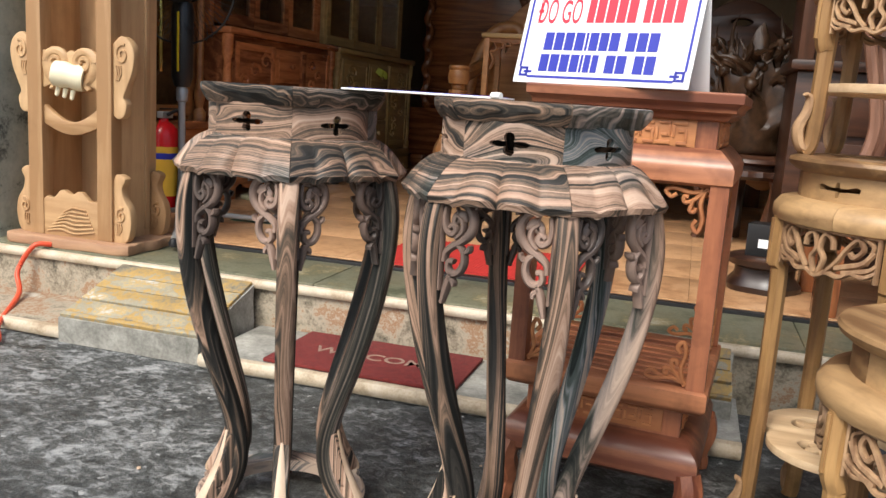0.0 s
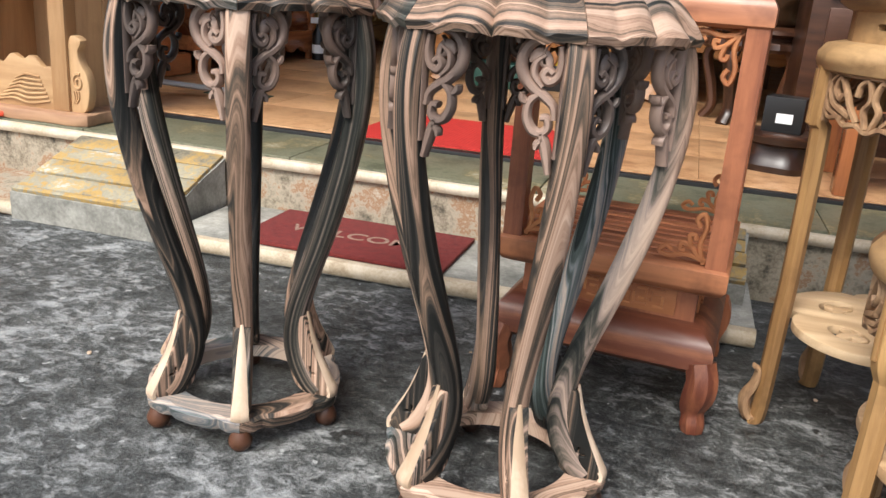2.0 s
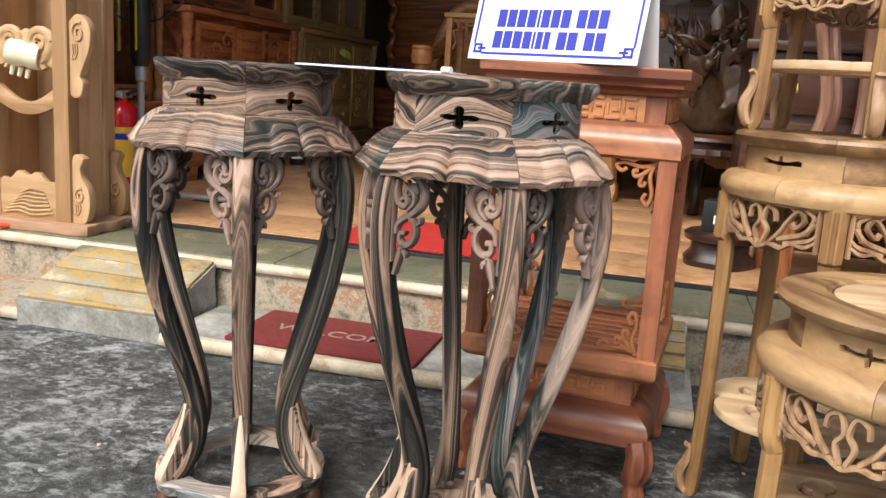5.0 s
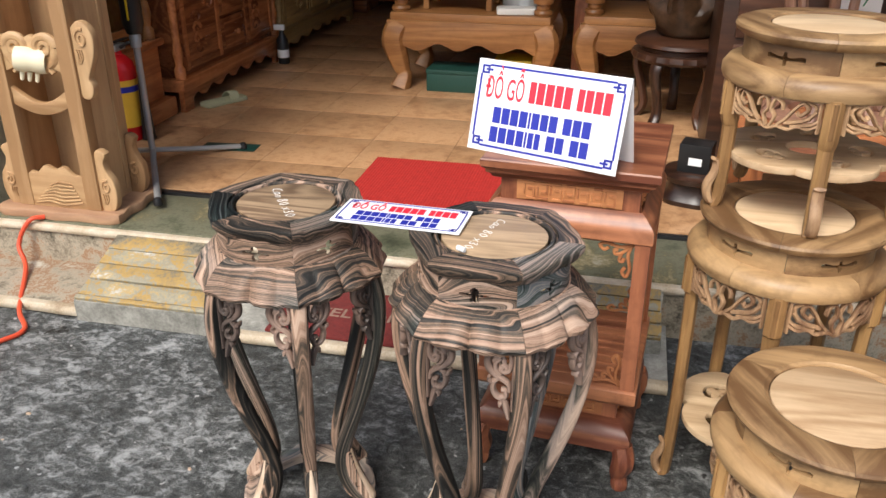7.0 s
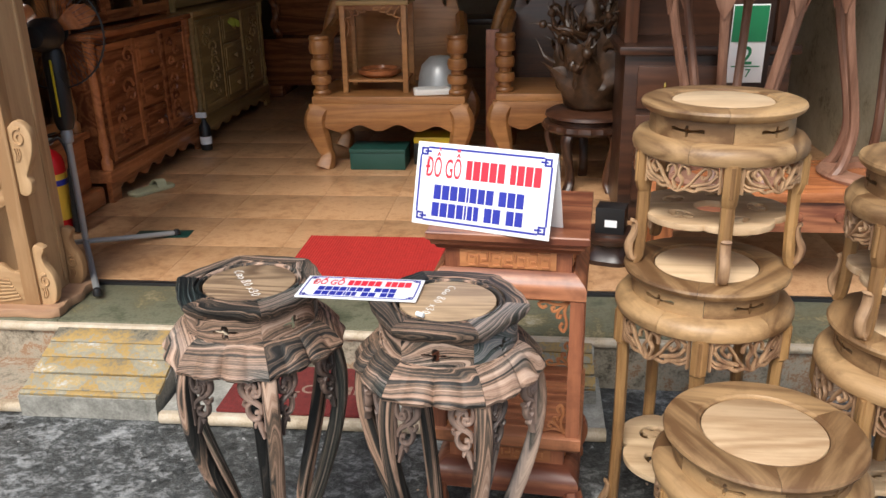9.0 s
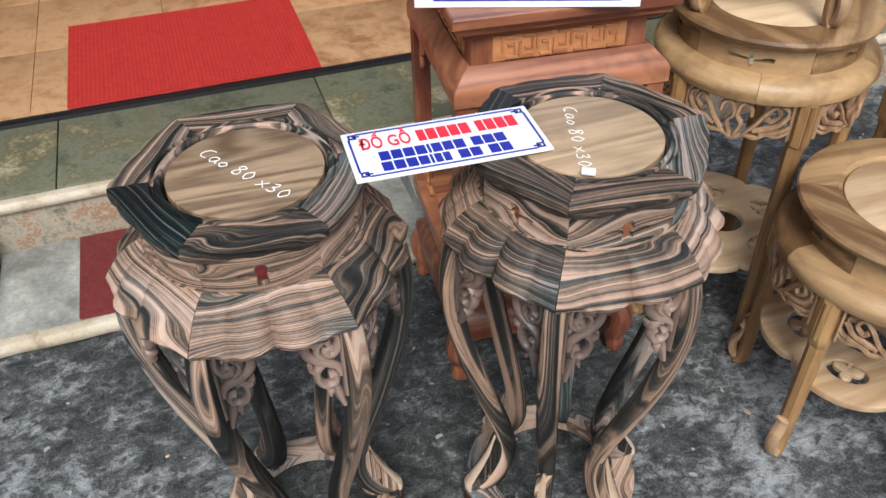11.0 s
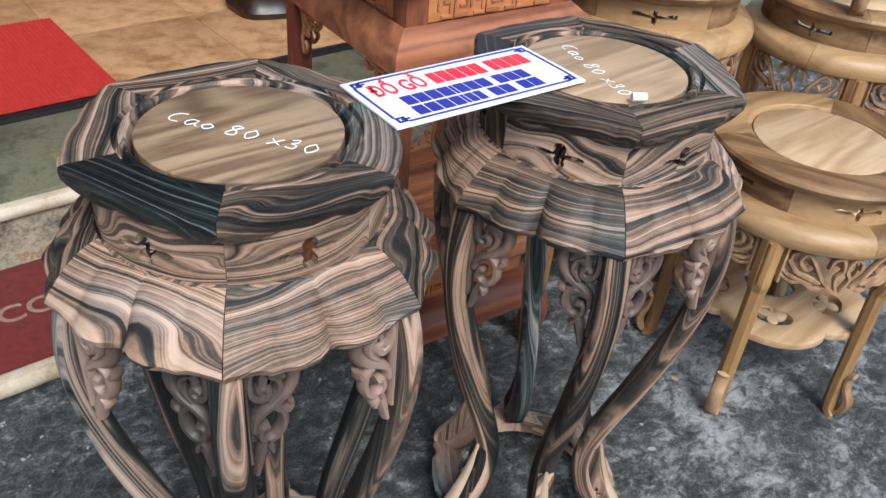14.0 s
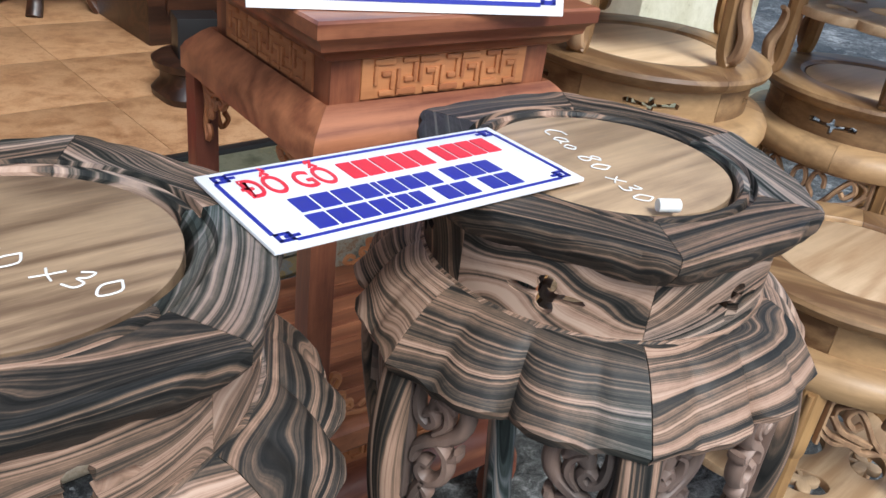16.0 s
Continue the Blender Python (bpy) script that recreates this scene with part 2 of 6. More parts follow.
def concrete():
    m, n, l, bsdf = nodes_of("stained_concrete")
    tc = n.new("ShaderNodeTexCoord")
    vec = tc.outputs["Object"]
    mp = n.new("ShaderNodeMapping")
    mp.inputs["Rotation"].default_value, mp.inputs["Scale"].default_value = (0, 0, 0.35), (0.85, 1.12, 1)
    l.new(vec, mp.inputs[0])
    drag = mp.outputs[0]
    big = noise_node(n, l, vec, 1.6, 3, 0.55, 0.4)
    mid = noise_node(n, l, drag, 11, 12, 0.7, 0.6)
    chip = noise_node(n, l, drag, 38, 8, 0.68, 0.8)
    fine = noise_node(n, l, vec, 210, 4, 0.8)
    base = ramp_node(n, [(0.37, (0.007, 0.008, 0.008)), (0.46, (0.038, 0.04, 0.039)), (0.53, (0.11, 0.115, 0.112)), (0.62, (0.33, 0.335, 0.33))])
    v = math_node(n, l, "ADD", math_node(n, l, "MULTIPLY", fine, 0.34), math_node(n, l, "MULTIPLY", mid, 0.28))
    v = math_node(n, l, "ADD", v, math_node(n, l, "MULTIPLY", chip, 0.38))
    v = math_node(n, l, "ADD", v, math_node(n, l, "MULTIPLY", math_node(n, l, "SUBTRACT", big, 0.5), 0.2))
    l.new(v, base.inputs[0])
    worn = math_node(n, l, "ADD", math_node(n, l, "MULTIPLY", mid, 0.5), math_node(n, l, "MULTIPLY", chip, 0.34))
    worn = math_node(n, l, "ADD", worn, math_node(n, l, "MULTIPLY", big, 0.26))
    wr = ramp_node(n, [(0.565, (0, 0, 0)), (0.62, (0.45, 0.45, 0.45)), (0.67, (1, 1, 1))])
    l.new(worn, wr.inputs[0])
    col = mix_node(n, l, math_node(n, l, "MULTIPLY", wr.outputs[0], 0.75), base.outputs[0], (0.42, 0.43, 0.425))
    oil = noise_node(n, l, vec, 7.5, 4, 0.6)
    orr = ramp_node(n, [(0.67, (0, 0, 0)), (0.69, (1, 1, 1))])
    l.new(oil, orr.inputs[0])
    col = mix_node(n, l, math_node(n, l, "MULTIPLY", orr.outputs[0], 0.85), col, (0.01, 0.009, 0.008))
    pit = noise_node(n, l, vec, 55, 3, 0.5)
    pr = ramp_node(n, [(0.3, (1, 1, 1)), (0.36, (0, 0, 0))])
    l.new(pit, pr.inputs[0])
    col = mix_node(n, l, math_node(n, l, "MULTIPLY", pr.outputs[0], 0.7), col, (0.014, 0.015, 0.015))
    spatter = noise_node(n, l, vec, 30, 3, 0.5)
    spr = ramp_node(n, [(0.69, (0, 0, 0)), (0.715, (1, 1, 1))])
    l.new(spatter, spr.inputs[0])
    col = mix_node(n, l, math_node(n, l, "MULTIPLY", spr.outputs[0], 0.75), col, (0.5, 0.51, 0.5))
    l.new(col, bsdf.inputs["Base Color"])
    bsdf.inputs["Roughness"].default_value = 0.5
    bsdf.inputs["Specular IOR Level"].default_value = 0.4
    bump_into(n, l, bsdf, v, 0.8, 0.014)
    return m


ground_mat = concrete()
marble_top = mottled("green_grey_marble", [(0.34, (0.04, 0.044, 0.028)), (0.43, (0.095, 0.1, 0.062)), (0.5, (0.175, 0.172, 0.115)), (0.55, (0.115, 0.113, 0.07)), (0.6, (0.24, 0.2, 0.105)), (0.68, (0.42, 0.39, 0.31))], 5.5, 0.4, 0.2, 10)
riser_mat = mottled("worn_pink_plaster", [(0.36, (0.07, 0.06, 0.042)), (0.45, (0.26, 0.22, 0.16)), (0.51, (0.38, 0.33, 0.25)), (0.57, (0.28, 0.15, 0.075)), (0.63, (0.4, 0.34, 0.26)), (0.7, (0.54, 0.5, 0.42))], 10, 0.8, 0.5, 12)
nosing_mat = mottled("worn_cream_edge", [(0.3, (0.22, 0.14, 0.07)), (0.5, (0.5, 0.41, 0.29)), (0.7, (0.66, 0.59, 0.48))], 13, 0.6, 0.3)
tile_worn = mottled("yellow_worn_tile", [(0.33, (0.06, 0.05, 0.035)), (0.4, (0.2, 0.18, 0.13)), (0.45, (0.34, 0.23, 0.09)), (0.49, (0.42, 0.27, 0.08)), (0.52, (0.27, 0.25, 0.19)), (0.56, (0.34, 0.31, 0.22)), (0.59, (0.45, 0.3, 0.1)), (0.62, (0.42, 0.4, 0.34)), (0.68, (0.6, 0.57, 0.5))], 6, 0.6, 0.6, 12, 0.25)
ramp_side = mottled("bare_cement", [(0.3, (0.08, 0.08, 0.068)), (0.45, (0.2, 0.195, 0.17)), (0.58, (0.34, 0.33, 0.29)), (0.7, (0.52, 0.5, 0.45))], 8, 0.85, 0.5)
floor_tile_mat = mottled("brown_glazed_tile", [(0.34, (0.27, 0.13, 0.058)), (0.47, (0.44, 0.245, 0.12)), (0.56, (0.52, 0.31, 0.165)), (0.64, (0.38, 0.2, 0.09)), (0.75, (0.5, 0.29, 0.15))], 16, 0.33, 0.05)
grout = plain("brown_grout", (0.2, 0.105, 0.05), 0.8)
plaster = mottled("grey_green_plaster", [(0.36, (0.03, 0.034, 0.032)), (0.42, (0.12, 0.135, 0.12)), (0.47, (0.33, 0.36, 0.31)), (0.6, (0.46, 0.49, 0.42)), (0.66, (0.2, 0.22, 0.19)), (0.7, (0.6, 0.62, 0.58))], 4, 0.8, 0.4, 12)
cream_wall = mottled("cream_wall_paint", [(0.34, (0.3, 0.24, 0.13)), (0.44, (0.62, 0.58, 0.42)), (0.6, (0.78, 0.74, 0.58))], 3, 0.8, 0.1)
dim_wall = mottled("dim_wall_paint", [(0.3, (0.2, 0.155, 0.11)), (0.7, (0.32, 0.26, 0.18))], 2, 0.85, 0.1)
white_card = plain("white_plastic_board", (0.86, 0.87, 0.88), 0.35, 0, 0.02)
red_print = plain("red_print", (0.72, 0.02, 0.045), 0.5)
blue_print = plain("blue_print", (0.015, 0.025, 0.33), 0.5)
chalk_mat = plain("chalk", (0.85, 0.85, 0.82), 0.9)
mat_red = mottled("dark_red_coir", [(0.3, (0.08, 0.01, 0.009)), (0.6, (0.21, 0.026, 0.022)), (0.8, (0.3, 0.06, 0.045))], 60, 0.95, 0.8, 4, 0.6)
mat_text = mottled("beige_pile", [(0.3, (0.17, 0.075, 0.055)), (0.7, (0.34, 0.24, 0.18))], 60, 0.95, 0.5)
mat_bright = mottled("bright_red_matting", [(0.3, (0.33, 0.012, 0.009)), (0.7, (0.5, 0.028, 0.02))], 40, 0.8, 0.5)
extinguisher_red = plain("red_enamel", (0.55, 0.01, 0.015), 0.25)
label_yellow = plain("yellow_label", (0.75, 0.45, 0.04), 0.5)
black_rubber = plain("black_plastic", (0.012, 0.012, 0.013), 0.4)
steel = plain("grey_steel", (0.4, 0.41, 0.41), 0.35, 0.3)
brass = plain("brass", (0.7, 0.5, 0.15), 0.25, 1.0)
green_paint = plain("dark_green_paint", (0.012, 0.06, 0.045), 0.5)
yellow_plastic = plain("yellow_plastic", (0.7, 0.5, 0.02), 0.4)
orange_hose = plain("orange_hose", (0.7, 0.08, 0.03), 0.5)
slipper_mat = plain("pale_slipper", (0.4, 0.4, 0.25), 0.8)
white_cloth = plain("white_paper", (0.75, 0.74, 0.7), 0.8)
tape_cream = plain("cream_tape", (0.82, 0.74, 0.52), 0.5)
lime = plain("lime_ribbon", (0.45, 0.5, 0.06), 0.6)
calendar_green = plain("green_print", (0.02, 0.22, 0.09), 0.4)
glass = clear_glass("cabinet_glass")


# ---- building helpers ----
def shaped(bm, name, smooth=40):
    me = bpy.data.meshes.new(name)
    bmesh.ops.recalc_face_normals(bm, faces=bm.faces[:])
    bm.to_mesh(me)
    bm.free()
    if smooth:
        me.polygons.foreach_set("use_smooth", [True] * len(me.polygons))
        me.set_sharp_from_angle(angle=radians(smooth))
    return me


def part(name, bm, material, parent=None, label="", m=None, smooth=40):
    """Links a bmesh, or a finished mesh, as one mesh object under a thing or a part."""
    me = bm if isinstance(bm, bpy.types.Mesh) else shaped(bm, name, smooth)
    if not me.materials:
        me.materials.append(material)
    ob = new(name, me)
    if parent is not None:
        ob.parent = parent
    if m is not None:
        ob.matrix_basis = m
    return tagged(ob, label)


def thing(name, m, label, category, group="", kind=""):
    ob = new(name)
    ob.empty_display_size = 0.05
    ob.matrix_basis = m
    return tagged(ob, label, category, group, kind)


def box(x0, x1, y0, y1, z0, z1, bevel=0.003, bm=None):
    own = bm is None
    bm = bm or bmesh.new()
    made = bmesh.ops.create_cube(bm, size=1)["verts"]
    for v in made:
        v.co = Vector(((x0 + x1) / 2 + v.co.x * (x1 - x0), (y0 + y1) / 2 + v.co.y * (y1 - y0), (z0 + z1) / 2 + v.co.z * (z1 - z0)))
    if bevel:
        es = list({e for v in made for e in v.link_edges})
        bmesh.ops.bevel(bm, geom=es, offset=min(bevel, 0.45 * min(x1 - x0, y1 - y0, z1 - z0)), segments=2, affect="EDGES", profile=0.6)
    return bm


def lathe(profile, segs=48, bm=None, close=False, around=None):
    """Turns (r, z) points about z. around: a factor on the radius by angle."""
    bm = bm or bmesh.new()
    rings = []
    for r, z in profile:
        if r < 1e-6:
            rings.append([bm.verts.new((0, 0, z))] * segs)
        else:
            ring = []
            for i in range(segs):
                a = 2 * math.pi * i / segs
                k = around(a) if around else 1
                ring.append(bm.verts.new((r * k * math.cos(a), r * k * math.sin(a), z)))
            rings.append(ring)
    pairs = list(zip(rings, rings[1:])) + ([(rings[-1], rings[0])] if close else [])
    for a, b in pairs:
        for i in range(segs):
            j = (i + 1) % segs
            vs = []
            for v in (a[i], a[j], b[j], b[i]):
                if v not in vs:
                    vs.append(v)
            if len(vs) > 2:
                bm.faces.new(vs)
    return bm


def arc_piece(profile, degrees, segs=16):
    """A closed profile of (r, z) turned through part of a circle, about -y, with end faces."""
    bm, rows = bmesh.new(), []
    for i in range(segs + 1):
        a = radians(degrees) * (i / segs - 0.5)
        rows.append([bm.verts.new((r * math.sin(a), -r * math.cos(a), z)) for r, z in profile])
    n = len(profile)
    for a, b in zip(rows, rows[1:]):
        for k in range(n):
            bm.faces.new((a[k], a[(k + 1) % n], b[(k + 1) % n], b[k]))
    bm.faces.new(rows[0])
    bm.faces.new(rows[-1][::-1])
    return bm


def spline(points, per=6):
    """A smooth line through the points."""
    ps = [Vector(p) for p in points]
    ps = [2 * ps[0] - ps[1]] + ps + [2 * ps[-1] - ps[-2]]
    out = []
    for a, b, c, d in zip(ps, ps[1:], ps[2:], ps[3:]):
        for i in range(per):
            t = i / per
            out.append(0.5 * (2 * b + (c - a) * t + (2 * a - 5 * b + 4 * c - d) * t * t + (3 * b - a - 3 * c + d) * t ** 3))
    return out + [ps[-2]]


def sweep(path, across, wide, deep, sides=8, square=0.5, bm=None):
    """A bar along path. across: the direction of its width; wide, deep: half sizes, numbers or functions of 0..1."""
    bm = bm or bmesh.new()
    across = Vector(across).normalized()
    lay = bm.verts.layers.float_vector.get("grain") or bm.verts.layers.float_vector.new("grain")
    rings, n, run = [], len(path), 0.0
    for i, p in enumerate(path):
        t = i / (n - 1)
        way = (path[min(i + 1, n - 1)] - path[max(i - 1, 0)]).normalized()
        up = way.cross(across)
        up = up.normalized() if up.length > 1e-5 else Vector((0, 0, 1))
        side = up.cross(way).normalized()
        w = wide(t) if callable(wide) else wide
        d = deep(t) if callable(deep) else deep
        ring = []
        for k in range(sides):
            a = 2 * math.pi * (k + 0.5) / sides
            c, s = math.cos(a), math.sin(a)
            e = 1 / max(abs(c), abs(s)) ** square
            v = bm.verts.new(p + side * (w * c * e) + up * (d * s * e))
            v[lay] = (w * c * e, d * s * e, run)
            ring.append(v)
        rings.append(ring)
        run += (path[min(i + 1, n - 1)] - p).length
    for a, b in zip(rings, rings[1:]):
        for k in range(sides):
            bm.faces.new((a[k], a[(k + 1) % sides], b[(k + 1) % sides], b[k]))
    bm.faces.new(rings[0][::-1])
    bm.faces.new(rings[-1])
    return bm


def cut_plate(outer, holes, thick, bend=0.0, bevel=0.0):
    """A plate in the x-z plane with real holes; bend: the radius of a cylinder round which it is wrapped (outward is -y)."""
    cu = bpy.data.curves.new("plate", "CURVE")
    cu.dimensions, cu.fill_mode, cu.extrude, cu.bevel_depth, cu.bevel_resolution = "2D", "BOTH", thick / 2 - bevel, bevel, 1
    for loop in [outer] + list(holes):
        sp = cu.splines.new("POLY")
        sp.points.add(len(loop) - 1)
        for q, (x, z) in zip(sp.points, loop):
            q.co = (x, z, 0, 1)
        sp.use_cyclic_u = True
    ob = bpy.data.objects.new("plate", cu)
    me = bpy.data.meshes.new_from_object(ob)
    bpy.data.objects.remove(ob)
    bpy.data.curves.remove(cu)
    bm = bmesh.new()
    bm.from_mesh(me)
    bpy.data.meshes.remove(me)
    bmesh.ops.remove_doubles(bm, verts=bm.verts[:], dist=1e-5)
    if bend:
        xs = [p[0] for p in outer]
        for k in range(1, 16):
            at = (min(xs) + (max(xs) - min(xs)) * k / 16 + 1e-5, 0, 0)
            bmesh.ops.bisect_plane(bm, geom=bm.verts[:] + bm.edges[:] + bm.faces[:], plane_co=at, plane_no=(1, 0, 0))
    for v in bm.verts:
        x, z, y = v.co
        if bend:
            a, r = x / bend, bend + y
            v.co = Vector((r * math.sin(a), -r * math.cos(a), z))
        else:
            v.co = Vector((x, -y, z))
    return bm


def oval(cx, cz, rx, rz, n=14, turn=0.0):
    c, s = math.cos(turn), math.sin(turn)
    out = []
    for i in range(n):
        a = 2 * math.pi * i / n
        x, z = rx * math.cos(a), rz * math.sin(a)
        out.append((cx + c * x - s * z, cz + s * x + c * z))
    return out


def rounded_rect(x0, x1, z0, z1, nx=14):
    return [(x0 + (x1 - x0) * i / nx, z0) for i in range(nx + 1)] + [(x1 - (x1 - x0) * i / nx, z1) for i in range(nx + 1)]


def cross_hole(cx, cz, w, h, n=9):
    """Four petals joined: a flower-shaped opening wider than high."""
    out = []
    for i in range(n * 4):
        a = 2 * math.pi * i / (n * 4)
        k = 0.30 + 0.70 * abs(math.cos(2 * a)) ** 1.6
        out.append((cx + w * k * math.cos(a), cz + h * k * math.sin(a)))
    return out


def lettering(name, text, size, material, parent, m, depth=0.0006, squeeze=1.0, fit_width=None):
    cu = bpy.data.curves.new(name, "FONT")
    cu.body, cu.size, cu.extrude, cu.align_x, cu.offset = text, size, depth, "CENTER", size * 0.01
    ob = bpy.data.objects.new(name, cu)
    me = bpy.data.meshes.new_from_object(ob)
    bpy.data.objects.remove(ob)
    xs = [v.co.x for v in me.vertices]
    k = fit_width / (max(xs) - min(xs)) if fit_width else squeeze
    for v in me.vertices:
        v.co.x *= k
    me.name = name
    return part(name, me, material, parent, "", m)


def rz(deg):
    return Matrix.Rotation(radians(deg), 4, "Z")

# ---- setting ----
FLOOR_Z, STRIP_Z, LEDGE_Z = 0.215, 0.2, 0.045
EDGE_Y, NOSE_Y, LEDGE_Y = 1.34, 0.975, 0.635


def flat_grid(x0, x1, y0, y1, nx, ny, z, lift):
    bm = bmesh.new()
    rows = []
    for j in range(ny + 1):
        row = []
        for i in range(nx + 1):
            x, y = x0 + (x1 - x0) * i / nx, y0 + (y1 - y0) * j / ny
            row.append(bm.verts.new((x, y, z + lift * noise.noise((x * 2.3, y * 2.3, 0.4)))))
        rows.append(row)
    for a, b in zip(rows, rows[1:]):
        for i in range(nx):
            bm.faces.new((a[i], a[i + 1], b[i + 1], b[i]))
    return bm


gbm = flat_grid(-4, 5, -4, 1.5, 90, 55, 0, 0.003)
far = 400
c = [gbm.verts.new(p) for p in ((-far, -far, -0.02), (far, -far, -0.02), (far, far, -0.02), (-far, far, -0.02))]
gbm.faces.new(c)
tagged(part("ground", gbm, ground_mat), "grey stained rough concrete forecourt with dark oil spots", "ground", kind="structure")

ledge = tagged(part("pavement", box(-0.595, 0.86, LEDGE_Y + 0.012, NOSE_Y + 0.05, -0.01, LEDGE_Z - 0.002, 0.004), ramp_side), "low grey cement ledge below the shop step", "ledge", kind="structure")
part("nosing", sweep([Vector((-0.595 + 1.455 * i / 24, LEDGE_Y + 0.012 + 0.004 * noise.noise((i * 0.6, 1, 0)), 0.026)) for i in range(25)], (0, 1, 0), 0.02, 0.02, 10, 0.35), nosing_mat, ledge, "worn cream ledge edge")

side_ledge = tagged(part("pavement", box(-3.2, -1.095, LEDGE_Y + 0.05, NOSE_Y + 0.05, -0.01, LEDGE_Z - 0.004, 0.004), riser_mat), "low brown stained ledge beside the ramp", "ledge", kind="structure")
part("nosing", sweep([Vector((-3.2 + 2.105 * i / 30, LEDGE_Y + 0.05 + 0.004 * noise.noise((i * 0.6, 5, 0)), 0.024)) for i in range(31)], (0, 1, 0), 0.019, 0.02, 10, 0.35), nosing_mat, side_ledge, "worn cream ledge edge")

step = tagged(part("step", box(-3.2, 3.2, NOSE_Y + 0.01, EDGE_Y + 0.05, -0.01, STRIP_Z - 0.022, 0.003), riser_mat), "worn pink plastered riser of the shop step", "step", kind="structure")
part("nosing", sweep([Vector((-3.2 + 6.4 * i / 60, NOSE_Y + 0.008 + 0.003 * noise.noise((i * 0.5, 7, 0)), STRIP_Z - 0.021)) for i in range(61)], (0, 1, 0), 0.018, 0.016, 10, 0.3), nosing_mat, step, "rounded worn cream edge")
slab_xs = [-3.2, -2.55, -1.85, -1.12, -0.42, 0.3, 1.02, 1.75, 2.5, 3.2]
for a, b in zip(slab_xs, slab_xs[1:]):
    part("slab", box(a + 0.0015, b - 0.0015, NOSE_Y + 0.02, EDGE_Y - 0.004, STRIP_Z - 0.03, STRIP_Z, 0.003), marble_top, step)

floor = tagged(part("floor", box(-2.1, 2.6, EDGE_Y, 7.2, 0.02, FLOOR_Z - 0.008, 0.002), grout), "brown glazed tile shop floor", "floor", kind="structure")
part("nosing", box(-2.1, 2.6, EDGE_Y - 0.012, EDGE_Y + 0.02, STRIP_Z - 0.006, FLOOR_Z - 0.003, 0.003), black_rubber, floor, "dark floor edging strip")
S = 0.4
tile_me = shaped(box(0.0008, S - 0.0008, 0.0008, S - 0.0008, FLOOR_Z - 0.012, FLOOR_Z, 0.0008), "tile")
for i in range(12):
    for j in range(15):
        part("tile", tile_me, floor_tile_mat, floor, "", pose(-2.09 + i * S, EDGE_Y + 0.022 + j * S, 0))


def wall(name, label, x0, x1, y0, y1, z0, z1, mat):
    return tagged(part(name, box(x0, x1, y0, y1, z0, z1, 0.006), mat), label, "wall", kind="structure")


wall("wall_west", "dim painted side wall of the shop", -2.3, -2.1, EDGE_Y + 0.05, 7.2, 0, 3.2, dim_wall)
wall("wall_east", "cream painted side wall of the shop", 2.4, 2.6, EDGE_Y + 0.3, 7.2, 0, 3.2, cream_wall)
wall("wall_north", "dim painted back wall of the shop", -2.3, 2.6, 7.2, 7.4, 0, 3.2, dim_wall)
wall("wall_pier_west", "grey-green plaster pier with worn dirty base", -3.2, -1.69, 1.05, EDGE_Y + 0.05, 0.18, 3.2, plaster)
wall("wall_pier_east", "cream plaster pier beside the shop opening", 2.4, 3.2, 1.3, EDGE_Y + 0.3, 0.18, 3.2, cream_wall)
wall("wall_header", "plain wall above the shop opening", -1.69, 2.4, 1.25, EDGE_Y + 0.05, 2.75, 3.2, plaster)
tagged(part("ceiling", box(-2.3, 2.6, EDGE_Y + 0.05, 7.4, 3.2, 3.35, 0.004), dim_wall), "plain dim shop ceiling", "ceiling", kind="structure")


def tile_ramp(x0, x1, y0, y1, z_front, z_back, courses, cols, label):
    ramp = thing("ramp", pose(x0, y0, 0), label, "ramp", "ramps at the step")
    w, d = x1 - x0, y1 - y0
    bm = bmesh.new()
    t = 0.012
    vs = [bm.verts.new(p) for p in ((0, 0, 0), (w, 0, 0), (w, d, 0), (0, d, 0), (0, 0, z_front - t), (w, 0, z_front - t), (w, d, z_back - t), (0, d, z_back - t))]
    for f in ((0, 1, 5, 4), (1, 2, 6, 5), (2, 3, 7, 6), (3, 0, 4, 7), (4, 5, 6, 7), (3, 2, 1, 0)):
        bm.faces.new([vs[i] for i in f])
    bmesh.ops.subdivide_edges(bm, edges=bm.edges[:], cuts=5, use_grid_fill=True)
    for v in bm.verts:
        v.co += Vector((0.004, 0.003, 0)) * noise.noise(v.co * 14)
    part("body", bm, ramp_side, ramp, "bare chipped cement body")
    slope = math.atan2(z_back - z_front, d)
    rnd = random.Random(5)
    edges = [0, 0.07] + [0.07 + 0.93 * (k + 1) / courses for k in range(courses)]
    for j, (e0, e1) in enumerate(zip(edges, edges[1:])):
        cuts = [rnd.uniform(-0.006, 0.004)] + [w * k / cols for k in range(1, cols)] + [w + rnd.uniform(-0.006, 0.004)]
        for a, b in zip(cuts, cuts[1:]):
            length = d * (e1 - e0) / math.cos(slope)
            m = pose(0, d * e0, z_front + (z_back - z_front) * e0 - 0.004 + rnd.uniform(-0.002, 0.002), math.degrees(slope) + rnd.uniform(-1.0, 1.0))
            part("tile", box(a + 0.002, b - 0.002, 0.002, length - 0.003, -0.012, 0.003, 0.003), tile_worn, ramp, "", m)
    return ramp


tile_ramp(-1.095, -0.61, 0.66, NOSE_Y - 0.008, 0.088, 0.19, 4, 1, "small cement ramp with worn yellow and grey tiles")
tile_ramp(0.45, 0.836, 0.8, NOSE_Y - 0.008, 0.1, 0.19, 4, 1, "small cement ramp with worn green-grey tiles")


